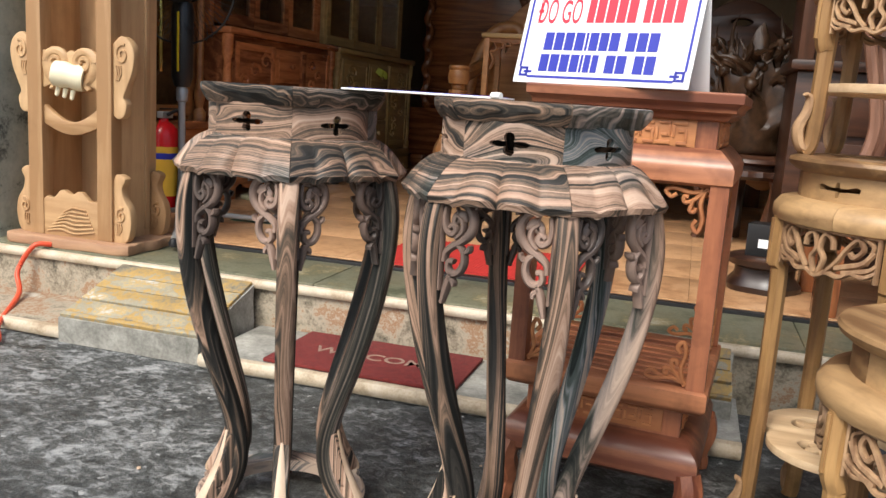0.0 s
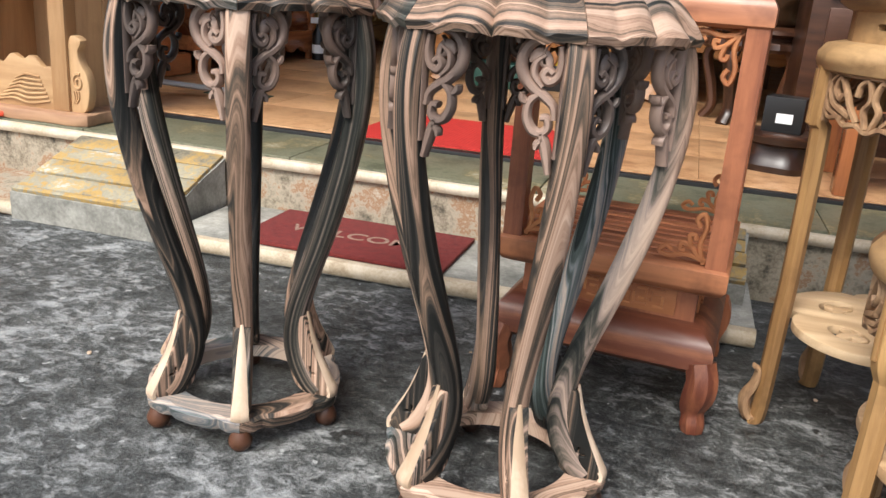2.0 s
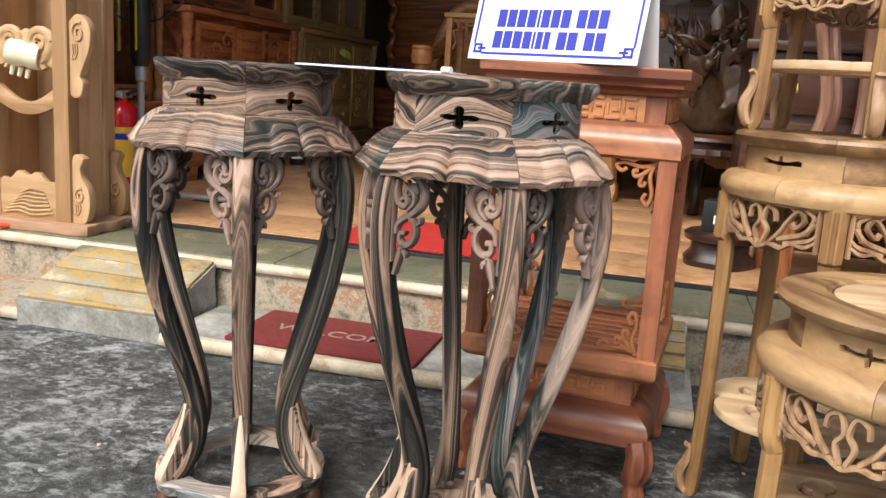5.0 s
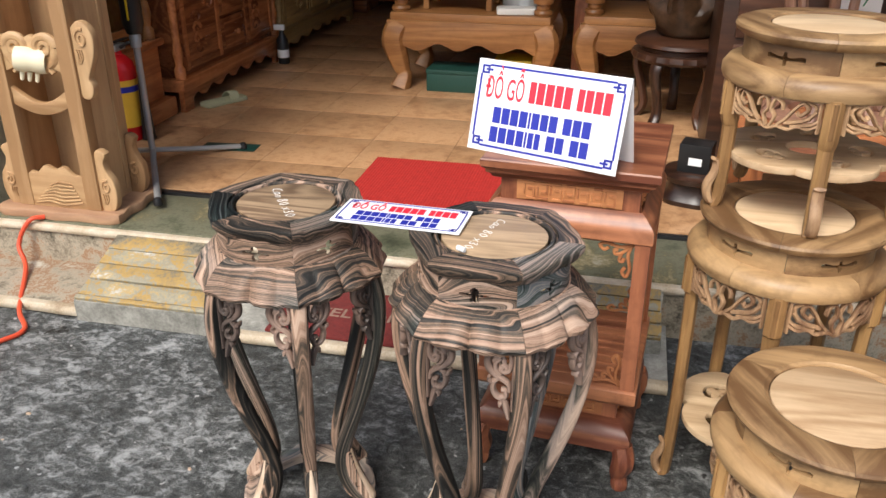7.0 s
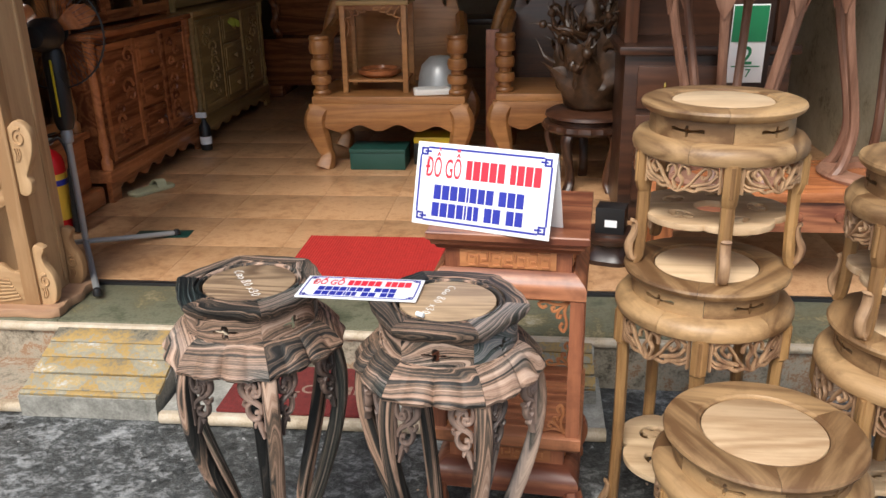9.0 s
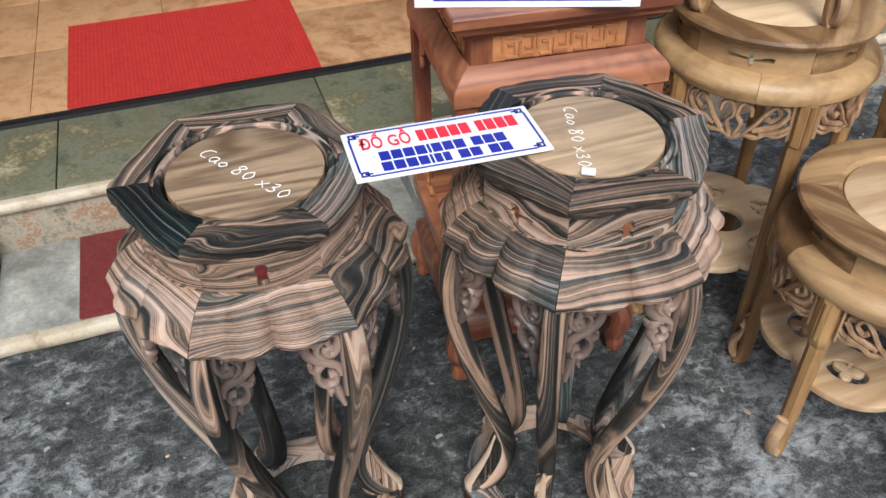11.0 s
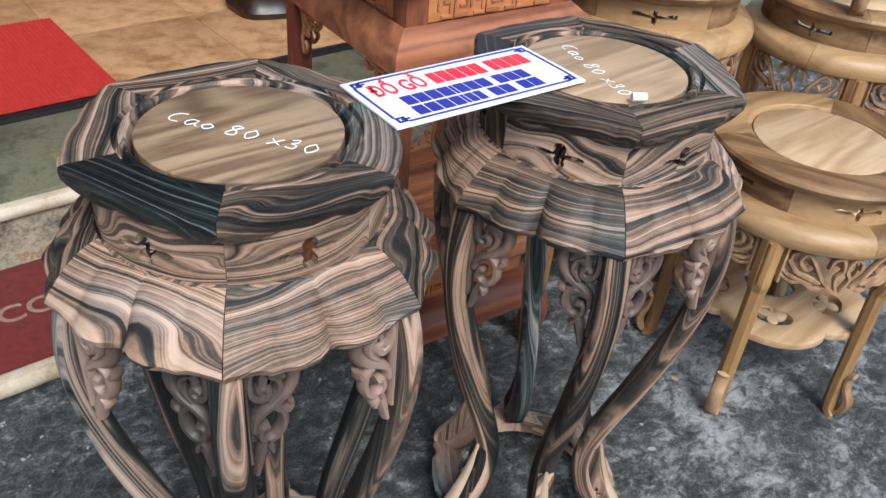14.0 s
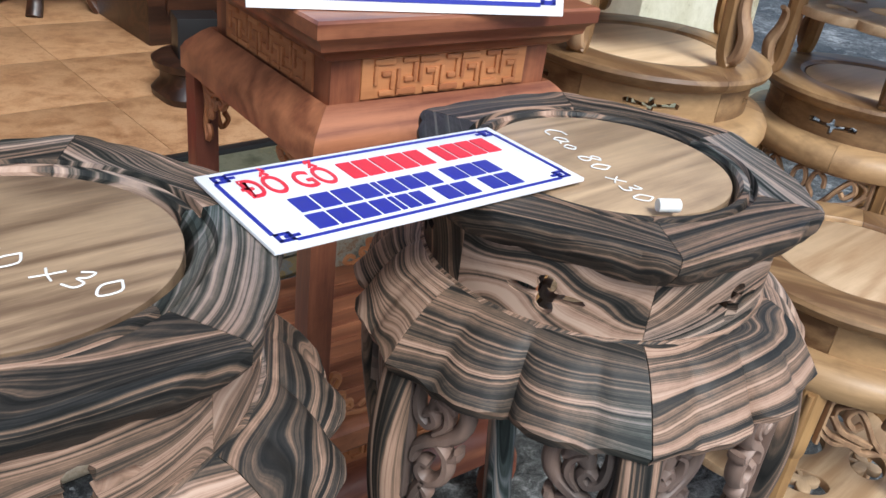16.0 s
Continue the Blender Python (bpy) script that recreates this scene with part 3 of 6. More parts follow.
# ---- the two striped flower stands ----
def by_height(keys):
    ks = sorted(keys)

    def value(t):
        for (a, va), (b, vb) in zip(ks, ks[1:]):
            if t <= b:
                return va + (vb - va) * max(0, (t - a) / (b - a))
        return ks[-1][1]
    return value


def skirt_edge(u):
    return by_height([(0, 0.184), (0.06, 0.192), (0.18, 0.2), (0.35, 0.2035), (0.5, 0.2), (0.62, 0.1975), (0.8, 0.2), (1, 0.206)])(abs(u))


def skirt_panel():
    bm, nu, nv = bmesh.new(), 44, 10
    up, low = [], []
    for i in range(nu + 1):
        u = -1 + 2 * i / nu
        a = radians(29.85) * u
        top, bottom = [], []
        for j in range(nv + 1):
            v = j / nv
            hexa = skirt_edge(u)
            r = 0.134 + (0.203 - 0.134) * v + (hexa - 0.203) * v ** 1.6
            pleat = math.exp(-((abs(u) - 0.6) / 0.07) ** 2) + 0.8 * math.exp(-(u / 0.05) ** 2)
            z = 0.717 - 0.055 * v ** 1.9 + 0.003 * math.sin(math.pi * v) - 0.005 * v * pleat + (0.004 * (1 - abs(u)) ** 0.5 if v > 0.9 else 0)
            top.append(bm.verts.new((r * math.sin(a), -r * math.cos(a), z)))
            bottom.append(bm.verts.new(((r - 0.004) * math.sin(a), -(r - 0.004) * math.cos(a), z - (0.014 if v < 1 else 0.009))))
        up.append(top)
        low.append(bottom)
    for i in range(nu):
        for j in range(nv):
            bm.faces.new((up[i][j], up[i][j + 1], up[i + 1][j + 1], up[i + 1][j]))
            bm.faces.new((low[i][j], low[i + 1][j], low[i + 1][j + 1], low[i][j + 1]))
        bm.faces.new((up[i][nv], low[i][nv], low[i + 1][nv], up[i + 1][nv]))
        bm.faces.new((up[i][0], up[i + 1][0], low[i + 1][0], low[i][0]))
    for i in (0, nu):
        for j in range(nv):
            bm.faces.new((up[i][j], low[i][j], low[i][j + 1], up[i][j + 1]))
    return bm


def rim_edge(u):
    a = radians(30) * abs(u)
    hexa = 0.17 * math.cos(radians(30)) / math.cos(a)
    return hexa + 0.009 * by_height([(0, 0.75), (0.25, 1), (0.5, 0.9), (0.72, 0.35), (0.86, 0.5), (1, 0)])(abs(u))


def rim_piece():
    bm, nu = bmesh.new(), 36
    rows = []
    for i in range(nu + 1):
        u = -1 + 2 * i / nu
        a = radians(29.9) * u
        R = rim_edge(u)
        wave = 0.003 * math.cos(u * math.pi * 3)
        prof = [(0.1035, 0.786), (0.1055, 0.7965), (0.108, 0.7995), (0.1125, 0.7995), (0.1145, 0.793), (0.1175, 0.793), (0.119, 0.8), (R - 0.005, 0.8), (R - 0.001, 0.7985), (R, 0.794), (R - 0.001, 0.786), (R - 0.006 + wave * 0.6, 0.777), (R - 0.013 + wave, 0.769), (0.1035, 0.769)]
        rows.append([bm.verts.new((r * math.sin(a), -r * math.cos(a), z)) for r, z in prof])
    n = len(rows[0])
    for a, b in zip(rows, rows[1:]):
        for k in range(n):
            bm.faces.new((a[k], a[(k + 1) % n], b[(k + 1) % n], b[k]))
    bm.faces.new(rows[0])
    bm.faces.new(rows[-1][::-1])
    return bm


def neck_panel(r, z0, z1, half_deg, hole_w, hole_h, hole_z):
    w = r * radians(half_deg)
    return cut_plate(rounded_rect(-w, w, z0, z1, 20), [cross_hole(0, hole_z, hole_w, hole_h)], 0.009, r)


def scroll_bracket(side):
    """Carved scroll beside a leg's head: a large loop, curls and a trailing tail."""
    bm = bmesh.new()
    X = lambda s, z: Vector((side * s, 0, z))  # noqa: E731
    lines = [
        ([(0.016, 0.655), (0.036, 0.658), (0.054, 0.65), (0.061, 0.634), (0.058, 0.617), (0.046, 0.604), (0.032, 0.595), (0.022, 0.585), (0.02, 0.572)], 0.0052),
        ([(0.02, 0.65), (0.018, 0.632), (0.021, 0.618), (0.03, 0.612), (0.036, 0.618), (0.032, 0.625), (0.026, 0.621)], 0.0045),
        ([(0.04, 0.598), (0.049, 0.588), (0.05, 0.572), (0.043, 0.559), (0.033, 0.556), (0.026, 0.563), (0.028, 0.573), (0.035, 0.573)], 0.0045),
        ([(0.052, 0.588), (0.057, 0.592), (0.058, 0.598)], 0.0035),
        ([(0.012, 0.66), (0.012, 0.62), (0.013, 0.57), (0.015, 0.53)], 0.004),
        ([(0.012, 0.662), (0.035, 0.664), (0.064, 0.66), (0.066, 0.65)], 0.004),
        ([(0.036, 0.606), (0.046, 0.618), (0.045, 0.632), (0.035, 0.64)], 0.0035),
        ([(0.033, 0.556), (0.028, 0.545), (0.024, 0.53), (0.02, 0.512)], 0.005),
        ([(0.03, 0.55), (0.036, 0.544), (0.037, 0.538)], 0.0035),
    ]
    for pts, half in lines:
        path = spline([X(*p) for p in pts], 5)
        sweep(path, (0, 1, 0), 0.008, lambda t, h=half: 1.2 * h * (0.75 + 0.35 * math.sin(math.pi * min(1, t * 1.1))), 8, 0.55, bm)
    leaf = spline([X(0.03, 0.622), X(0.036, 0.634), X(0.044, 0.638), X(0.052, 0.632)], 5)
    sweep(leaf, (0, 1, 0), 0.006, lambda t: 0.0035 + 0.006 * math.sin(math.pi * t), 8, 0.2, bm)
    sweep(spline([X(0.036, 0.63), X(0.038, 0.642), X(0.034, 0.65)], 4), (0, 1, 0), 0.006, lambda t: 0.004 * (1.1 - t), 8, 0.2, bm)
    return bm


def stand_leg():
    """Local x points outward."""
    pts = [(0.18, 0.672), (0.19, 0.63), (0.194, 0.585), (0.19, 0.53), (0.177, 0.46), (0.157, 0.385), (0.133, 0.31), (0.111, 0.245), (0.096, 0.19), (0.092, 0.145), (0.101, 0.105), (0.12, 0.072), (0.138, 0.056)]
    path = spline([(r, 0, z) for r, z in pts], 5)
    wide = by_height([(0, 0.0155), (0.35, 0.016), (0.65, 0.015), (0.8, 0.0155), (1, 0.015)])
    deep = by_height([(0, 0.011), (0.15, 0.014), (0.4, 0.017), (0.7, 0.016), (0.85, 0.019), (1, 0.014)])
    bm = sweep(path, (0, 1, 0), wide, deep, 16, 0.85)
    return bm


def foot_flap():
    path = spline([(0.114, 0, 0.19), (0.122, 0, 0.155), (0.136, 0, 0.115), (0.153, 0, 0.082), (0.163, 0, 0.064), (0.162, 0, 0.055)], 5)
    return sweep(path, (0, 1, 0), by_height([(0, 0.0025), (0.3, 0.008), (0.7, 0.0135), (1, 0.0145)]), by_height([(0, 0.002), (0.5, 0.006), (1, 0.006)]), 8, 0.5)


def foot_lobe():
    """The rounded lobe behind the cut facet, pierced by a small cross."""
    outline = spline([Vector((x, 0, z)) for x, z in ((0.096, 0.17), (0.112, 0.183), (0.122, 0.15), (0.136, 0.115), (0.152, 0.084), (0.16, 0.068), (0.153, 0.056), (0.12, 0.055), (0.1, 0.07), (0.088, 0.11), (0.09, 0.145), (0.096, 0.17))], 4)[:-1]
    return cut_plate([(p.x, p.z) for p in outline], [cross_hole(0.127, 0.09, 0.012, 0.014)], 0.026, 0.0, 0.002)


def base_piece():
    """A sixth of the base ring, outward -y, with a wavy outer edge."""
    bm, nu, rows = bmesh.new(), 24, []
    for i in range(nu + 1):
        u = -1 + 2 * i / nu
        a = radians(29.9) * u
        hexa = 0.168 * math.cos(radians(30)) / math.cos(a)
        R = hexa + 0.012 * by_height([(0, 1), (0.4, 0.8), (0.6, 0.1), (0.75, 0.5), (1, 0.1)])(abs(u))
        prof = [(0.112, 0.032), (0.112, 0.054), (R - 0.006, 0.056), (R, 0.051), (R - 0.002, 0.04), (R - 0.008, 0.03)]
        rows.append([bm.verts.new((r * math.sin(a), -r * math.cos(a), z)) for r, z in prof])
    n = len(rows[0])
    for a, b in zip(rows, rows[1:]):
        for k in range(n):
            bm.faces.new((a[k], a[(k + 1) % n], b[(k + 1) % n], b[k]))
    bm.faces.new(rows[0])
    bm.faces.new(rows[-1][::-1])
    return bm


def flower_stand(x, y, front, label, tan=()):
    st = thing("flower_stand", pose(x, y, 0), label, "plant stand", "striped flower stands")
    skirt, rim, neck = shaped(skirt_panel(), "skirt_panel", 45), shaped(rim_piece(), "rim_piece", 18), shaped(neck_panel(0.14, 0.712, 0.771, 29.9, 0.029, 0.0165, 0.741), "neck_panel", 35)
    neck_tan = neck.copy()
    leg, flap, curl = shaped(stand_leg(), "leg", 45), shaped(foot_flap(), "foot_flap", 45), shaped(foot_lobe(), "foot_lobe", 45)
    base, ball = shaped(base_piece(), "base_piece", 35), shaped(lathe([(0, 0), (0.011, 0.001), (0.0175, 0.009), (0.0185, 0.018), (0.014, 0.028), (0.012, 0.033), (0, 0.033)], 16), "ball_foot")
    brackets = [shaped(scroll_bracket(s), "bracket", 50) for s in (-1, 1)]
    part("top_disc", lathe([(0, 0.797), (0.0985, 0.797), (0.1, 0.796), (0.1005, 0.785), (0, 0.785)], 64), disc_wood, st, "pale inset disc with chalk writing")
    part("neck_moulding", lathe([(0.132, 0.709), (0.147, 0.709), (0.149, 0.713), (0.146, 0.718), (0.132, 0.718)], 60, close=True), zebra_x, st)
    for k in range(6):
        a = front + 60 * k
        mid = rz(a + 30 + 90)
        part("skirt_panel", skirt, zebra_x, st, "", mid)
        part("rim_piece", rim, zebra_rim, st, "", mid)
        part("neck_panel", neck if k not in tan else neck_tan, zebra_x if k not in tan else zebra_tan, st, "tan striped panel" if k in tan else "", mid)
        part("base_piece", base, zebra_pale, st, "", mid)
        lg = part("leg", leg, zebra_z, st, "", rz(a))
        part("foot_flap", flap, pale_facet, lg, "bare pale cut facet")
        part("foot_lobe", curl, zebra_lobe, lg)
        for s, br in zip((-1, 1), brackets):
            # brackets lie along the neighbouring sides of the hexagon, outward is local x of the leg
            m = Matrix.Translation((0.188, 0, 0)) @ rz(90 + s * 24)
            part("bracket", br, bracket_wood, lg, "carved scroll bracket", m)
        part("ball_foot", ball, deep_z, st, "", pose(0.152 * math.cos(radians(a)), 0.152 * math.sin(radians(a)), 0))
    return st


LEFT, RIGHT, FRONT = Vector((0, 0)), Vector((0.445, -0.072)), -64.3
flower_stand(*LEFT, FRONT, "tall six-legged flower stand of dark striped ebony wood on concrete")
flower_stand(*RIGHT, FRONT, "tall six-legged flower stand of pale and dark striped wood on concrete", (5, 4, 1))


# ---- red carved square pedestal table ----
def square_ring(profile, bm=None, half_y=None):
    """A moulding round a square: (half width, z) points, closed."""
    bm = bm or bmesh.new()
    rows = []
    for h, z in profile:
        rows.append([bm.verts.new((sx * h, sy * h, z)) for sx, sy in ((-1, -1), (1, -1), (1, 1), (-1, 1))])
    for a, b in zip(rows, rows[1:]):
        for k in range(4):
            bm.faces.new((a[k], a[(k + 1) % 4], b[(k + 1) % 4], b[k]))
    bm.faces.new(rows[0][::-1])
    bm.faces.new(rows[-1])
    return bm


def key_fret(w, h, cols, panel, m):
    """Raised carved key pattern in the x-z plane, bar by bar, on a panel."""
    step_x = w / cols
    for i in range(cols):
        x0 = -w / 2 + i * step_x
        for a, b, cc, d in ((0.06, 0.94, 0.84, 1.0), (0.06, 0.22, 0.3, 0.83), (0.4, 0.77, 0.52, 0.66), (0.78, 0.94, 0.15, 0.66), (0.3, 0.94, 0.0, 0.14)):
            z0, z1 = (cc, d) if not i % 2 else (1 - d, 1 - cc)
            part("carved_bar", box(x0 + a * step_x, x0 + b * step_x, -0.003, 0.002, (z0 - 0.5) * h, (z1 - 0.5) * h, 0.0012), rose_pale, panel, "", m)


def pedestal_table(x, y, turn):
    t = thing("pedestal_table", pose(x, y, 0, 0, 0, turn) @ Matrix.Diagonal((1, 1, 1.0145, 1)), "red-brown rosewood pedestal table with carved panels on concrete", "table")
    part("top", square_ring([(0.165, 0.776), (0.172, 0.78), (0.176, 0.788), (0.184, 0.792), (0.186, 0.801), (0.195, 0.808), (0.1955, 0.823), (0.193, 0.826)]), rose_x, t)
    part("neck", square_ring([(0.155, 0.71), (0.155, 0.78)]), rose_z, t)
    part("shoulder", square_ring([(0.158, 0.722), (0.162, 0.728), (0.17, 0.722), (0.188, 0.704), (0.193, 0.694), (0.193, 0.668), (0.185, 0.662)]), rose_x, t)
    part("base", square_ring([(0.15, 0.185), (0.165, 0.18), (0.188, 0.16), (0.194, 0.148), (0.194, 0.115), (0.18, 0.104)]), rose_x, t)
    part("waist", square_ring([(0.152, 0.175), (0.152, 0.255)]), rose_z, t)
    part("lower_rail", square_ring([(0.172, 0.24), (0.186, 0.246), (0.195, 0.258), (0.195, 0.286), (0.188, 0.291)]), rose_x, t)
    post = shaped(sweep(spline([(0, 0, 0.288), (0, 0, 0.45), (0, 0, 0.6), (0, 0, 0.67)], 3), (1, 0, 0), 0.0165, 0.0165, 4, 1.0), "post", 30)
    for sx, sy in ((-1, -1), (1, -1), (1, 1), (-1, 1)):
        part("post", post, rose_z, t, "", pose(sx * 0.172, sy * 0.172, 0))
        foot = spline([(0.176 * sx, 0.176 * sy, 0.125), (0.184 * sx, 0.184 * sy, 0.09), (0.176 * sx, 0.176 * sy, 0.05), (0.178 * sx, 0.178 * sy, 0.026), (0.181 * sx, 0.181 * sy, 0.0)], 4)
        part("foot", sweep(foot, (1, 0, 0), by_height([(0, 0.026), (0.35, 0.028), (0.7, 0.019), (0.85, 0.022), (1, 0.018)]), by_height([(0, 0.026), (0.35, 0.028), (0.7, 0.019), (0.85, 0.022), (1, 0.018)]), 8, 0.5), rose_z, t, "claw-shaped foot")
    for k in range(4):
        side = rz(90 * k)
        up = part("upper_panel", box(-0.118, 0.118, -0.158, -0.152, 0.728, 0.776, 0.001), rose_pale, t, "carved orange-brown panel", side)
        key_fret(0.21, 0.042, 7, up, Matrix.Translation((0, -0.1585, 0.752)))
        low = part("lower_panel", box(-0.118, 0.118, -0.156, -0.15, 0.19, 0.24, 0.001), rose_pale, t, "carved orange-brown panel", side)
        key_fret(0.2, 0.034, 7, low, Matrix.Translation((0, -0.1565, 0.215)))
        for s in (-1, 1):
            for base_z, up in ((0.662, -1), (0.294, 1)):
                bm = bmesh.new()
                P = lambda a, b: Vector((s * (0.154 - a), -0.176, base_z + up * b))  # noqa: E731
                for pts in ([(0.0, 0.005), (0.03, 0.012), (0.06, 0.006), (0.075, 0.012), (0.065, 0.022), (0.055, 0.016)], [(0.003, 0.0), (0.012, 0.03), (0.006, 0.06), (0.012, 0.082), (0.022, 0.072), (0.016, 0.06)], [(0.008, 0.008), (0.026, 0.026), (0.04, 0.03), (0.042, 0.02), (0.034, 0.02)], [(0.026, 0.026), (0.03, 0.044), (0.022, 0.046), (0.02, 0.038)]):
                    sweep(spline([P(*q) for q in pts], 4), (0, 1, 0), 0.004, 0.0042, 6, 0.2, bm)
                part("corner_fret", bm, rose_pale, t, "carved corner scroll", side)
    for i in range(9):
        part("slat", box(-0.165, 0.165, -0.155 + i * 0.036, -0.155 + i * 0.036 + 0.024, 0.282, 0.294, 0.002), rose_x, t)
    return t


pedestal_table(0.572, 0.412, -5)

# ---- round teak stools ----
def dragonfly_hole(cx, cz, k):
    return [(cx + x * k, cz + z * k) for x, z in ((-0.027, 0.004), (-0.022, 0.006), (-0.01, 0.003), (-0.003, 0.003), (-0.002, 0.009), (0.002, 0.009), (0.003, 0.003), (0.01, 0.003), (0.022, 0.006), (0.027, 0.004), (0.026, -0.001), (0.012, -0.001), (0.003, -0.002), (0.002, -0.009), (-0.002, -0.009), (-0.003, -0.002), (-0.012, -0.001), (-0.026, -0.001))]


def swan_fret(half, z0, z1, r):
    """Carved panel between two legs: scrolled neck and wing shapes in a frame."""
    bm = bmesh.new()
    h = z1 - z0

    def wrap(s, f, out=0.0):
        a = s * half / r
        return Vector(((r + out) * math.sin(a), -(r + out) * math.cos(a), z0 + f * h))

    strokes = [
        ([(-1, 0.97), (-0.5, 0.97), (0, 0.97), (0.5, 0.97), (1, 0.97)], 0.06), ([(-0.98, 1.0), (-0.98, 0.5), (-0.98, 0.1)], 0.07), ([(0.98, 1.0), (0.98, 0.5), (0.98, 0.1)], 0.07),
        ([(-0.98, 0.32), (-0.8, 0.2), (-0.6, 0.24), (-0.42, 0.12), (-0.2, 0.16), (0, 0.06), (0.2, 0.16), (0.42, 0.12), (0.6, 0.24), (0.8, 0.2), (0.98, 0.32)], 0.09),
    ]
    for s in (-1, 1):
        strokes += [
            ([(s * 0.04, 0.12), (s * 0.12, 0.42), (s * 0.03, 0.62), (s * 0.1, 0.91), (s * 0.24, 0.84), (s * 0.27, 0.64)], 0.085),
            ([(s * 0.2, 0.2), (s * 0.36, 0.42), (s * 0.5, 0.7), (s * 0.66, 0.91), (s * 0.75, 0.72), (s * 0.62, 0.55), (s * 0.54, 0.64)], 0.09),
            ([(s * 0.34, 0.28), (s * 0.55, 0.36), (s * 0.76, 0.46), (s * 0.92, 0.7)], 0.1),
            ([(s * 0.46, 0.22), (s * 0.66, 0.28), (s * 0.86, 0.34), (s * 0.97, 0.45)], 0.09),
            ([(s * 0.8, 0.44), (s * 0.9, 0.8), (s * 0.72, 0.97)], 0.06),
        ]
    for pts, wd in strokes:
        path = spline([wrap(*p) for p in pts], 4)
        sweep(path, (0, 1, 0), 0.006, wd * h * 0.62, 6, 0.2, bm)
    return bm


def lobed_shelf(r, lobes, z):
    n = lobes * 20
    outer = []
    for i in range(n):
        a = 2 * math.pi * i / n
        q = r * (0.84 + 0.16 * abs(math.cos(lobes * a / 2)) ** 0.6)
        outer.append((q * math.cos(a), q * math.sin(a)))
    holes = [oval(0, 0, r * 0.27, r * 0.27, 28)]
    for k in range(lobes):
        a = 2 * math.pi * k / lobes
        holes.append(oval(r * 0.6 * math.cos(a), r * 0.6 * math.sin(a), r * 0.15, r * 0.21, 22, a))
    bm = cut_plate(outer, holes, 0.016, 0, 0.002)
    for v in bm.verts:
        v.co = Vector((v.co.x, v.co.z, z + v.co.y))
    return bm


def shelf_leaf(r, z):
    """A three-lobed leaf that stands in an oval opening of the shelf, joined to its inner edge."""
    outer = []
    for i in range(42):
        a = 2 * math.pi * i / 42
        q = 0.1 * (0.72 + 0.42 * math.cos(3 * a))
        outer.append((r * (0.58 + q * 1.1 * math.cos(a)), r * q * 1.35 * math.sin(a)))
    stem = [(r * 0.44, -r * 0.018), (r * 0.56, -r * 0.018), (r * 0.56, r * 0.018), (r * 0.44, r * 0.018)]
    bm = cut_plate(outer, [], 0.012, 0, 0.002)
    extra = cut_plate(stem, [], 0.01)
    me = bpy.data.meshes.new("stem")
    extra.to_mesh(me)
    extra.free()
    bm.from_mesh(me)
    bpy.data.meshes.remove(me)
    for v in bm.verts:
        v.co = Vector((v.co.x, v.co.z, z + v.co.y))
    return bm


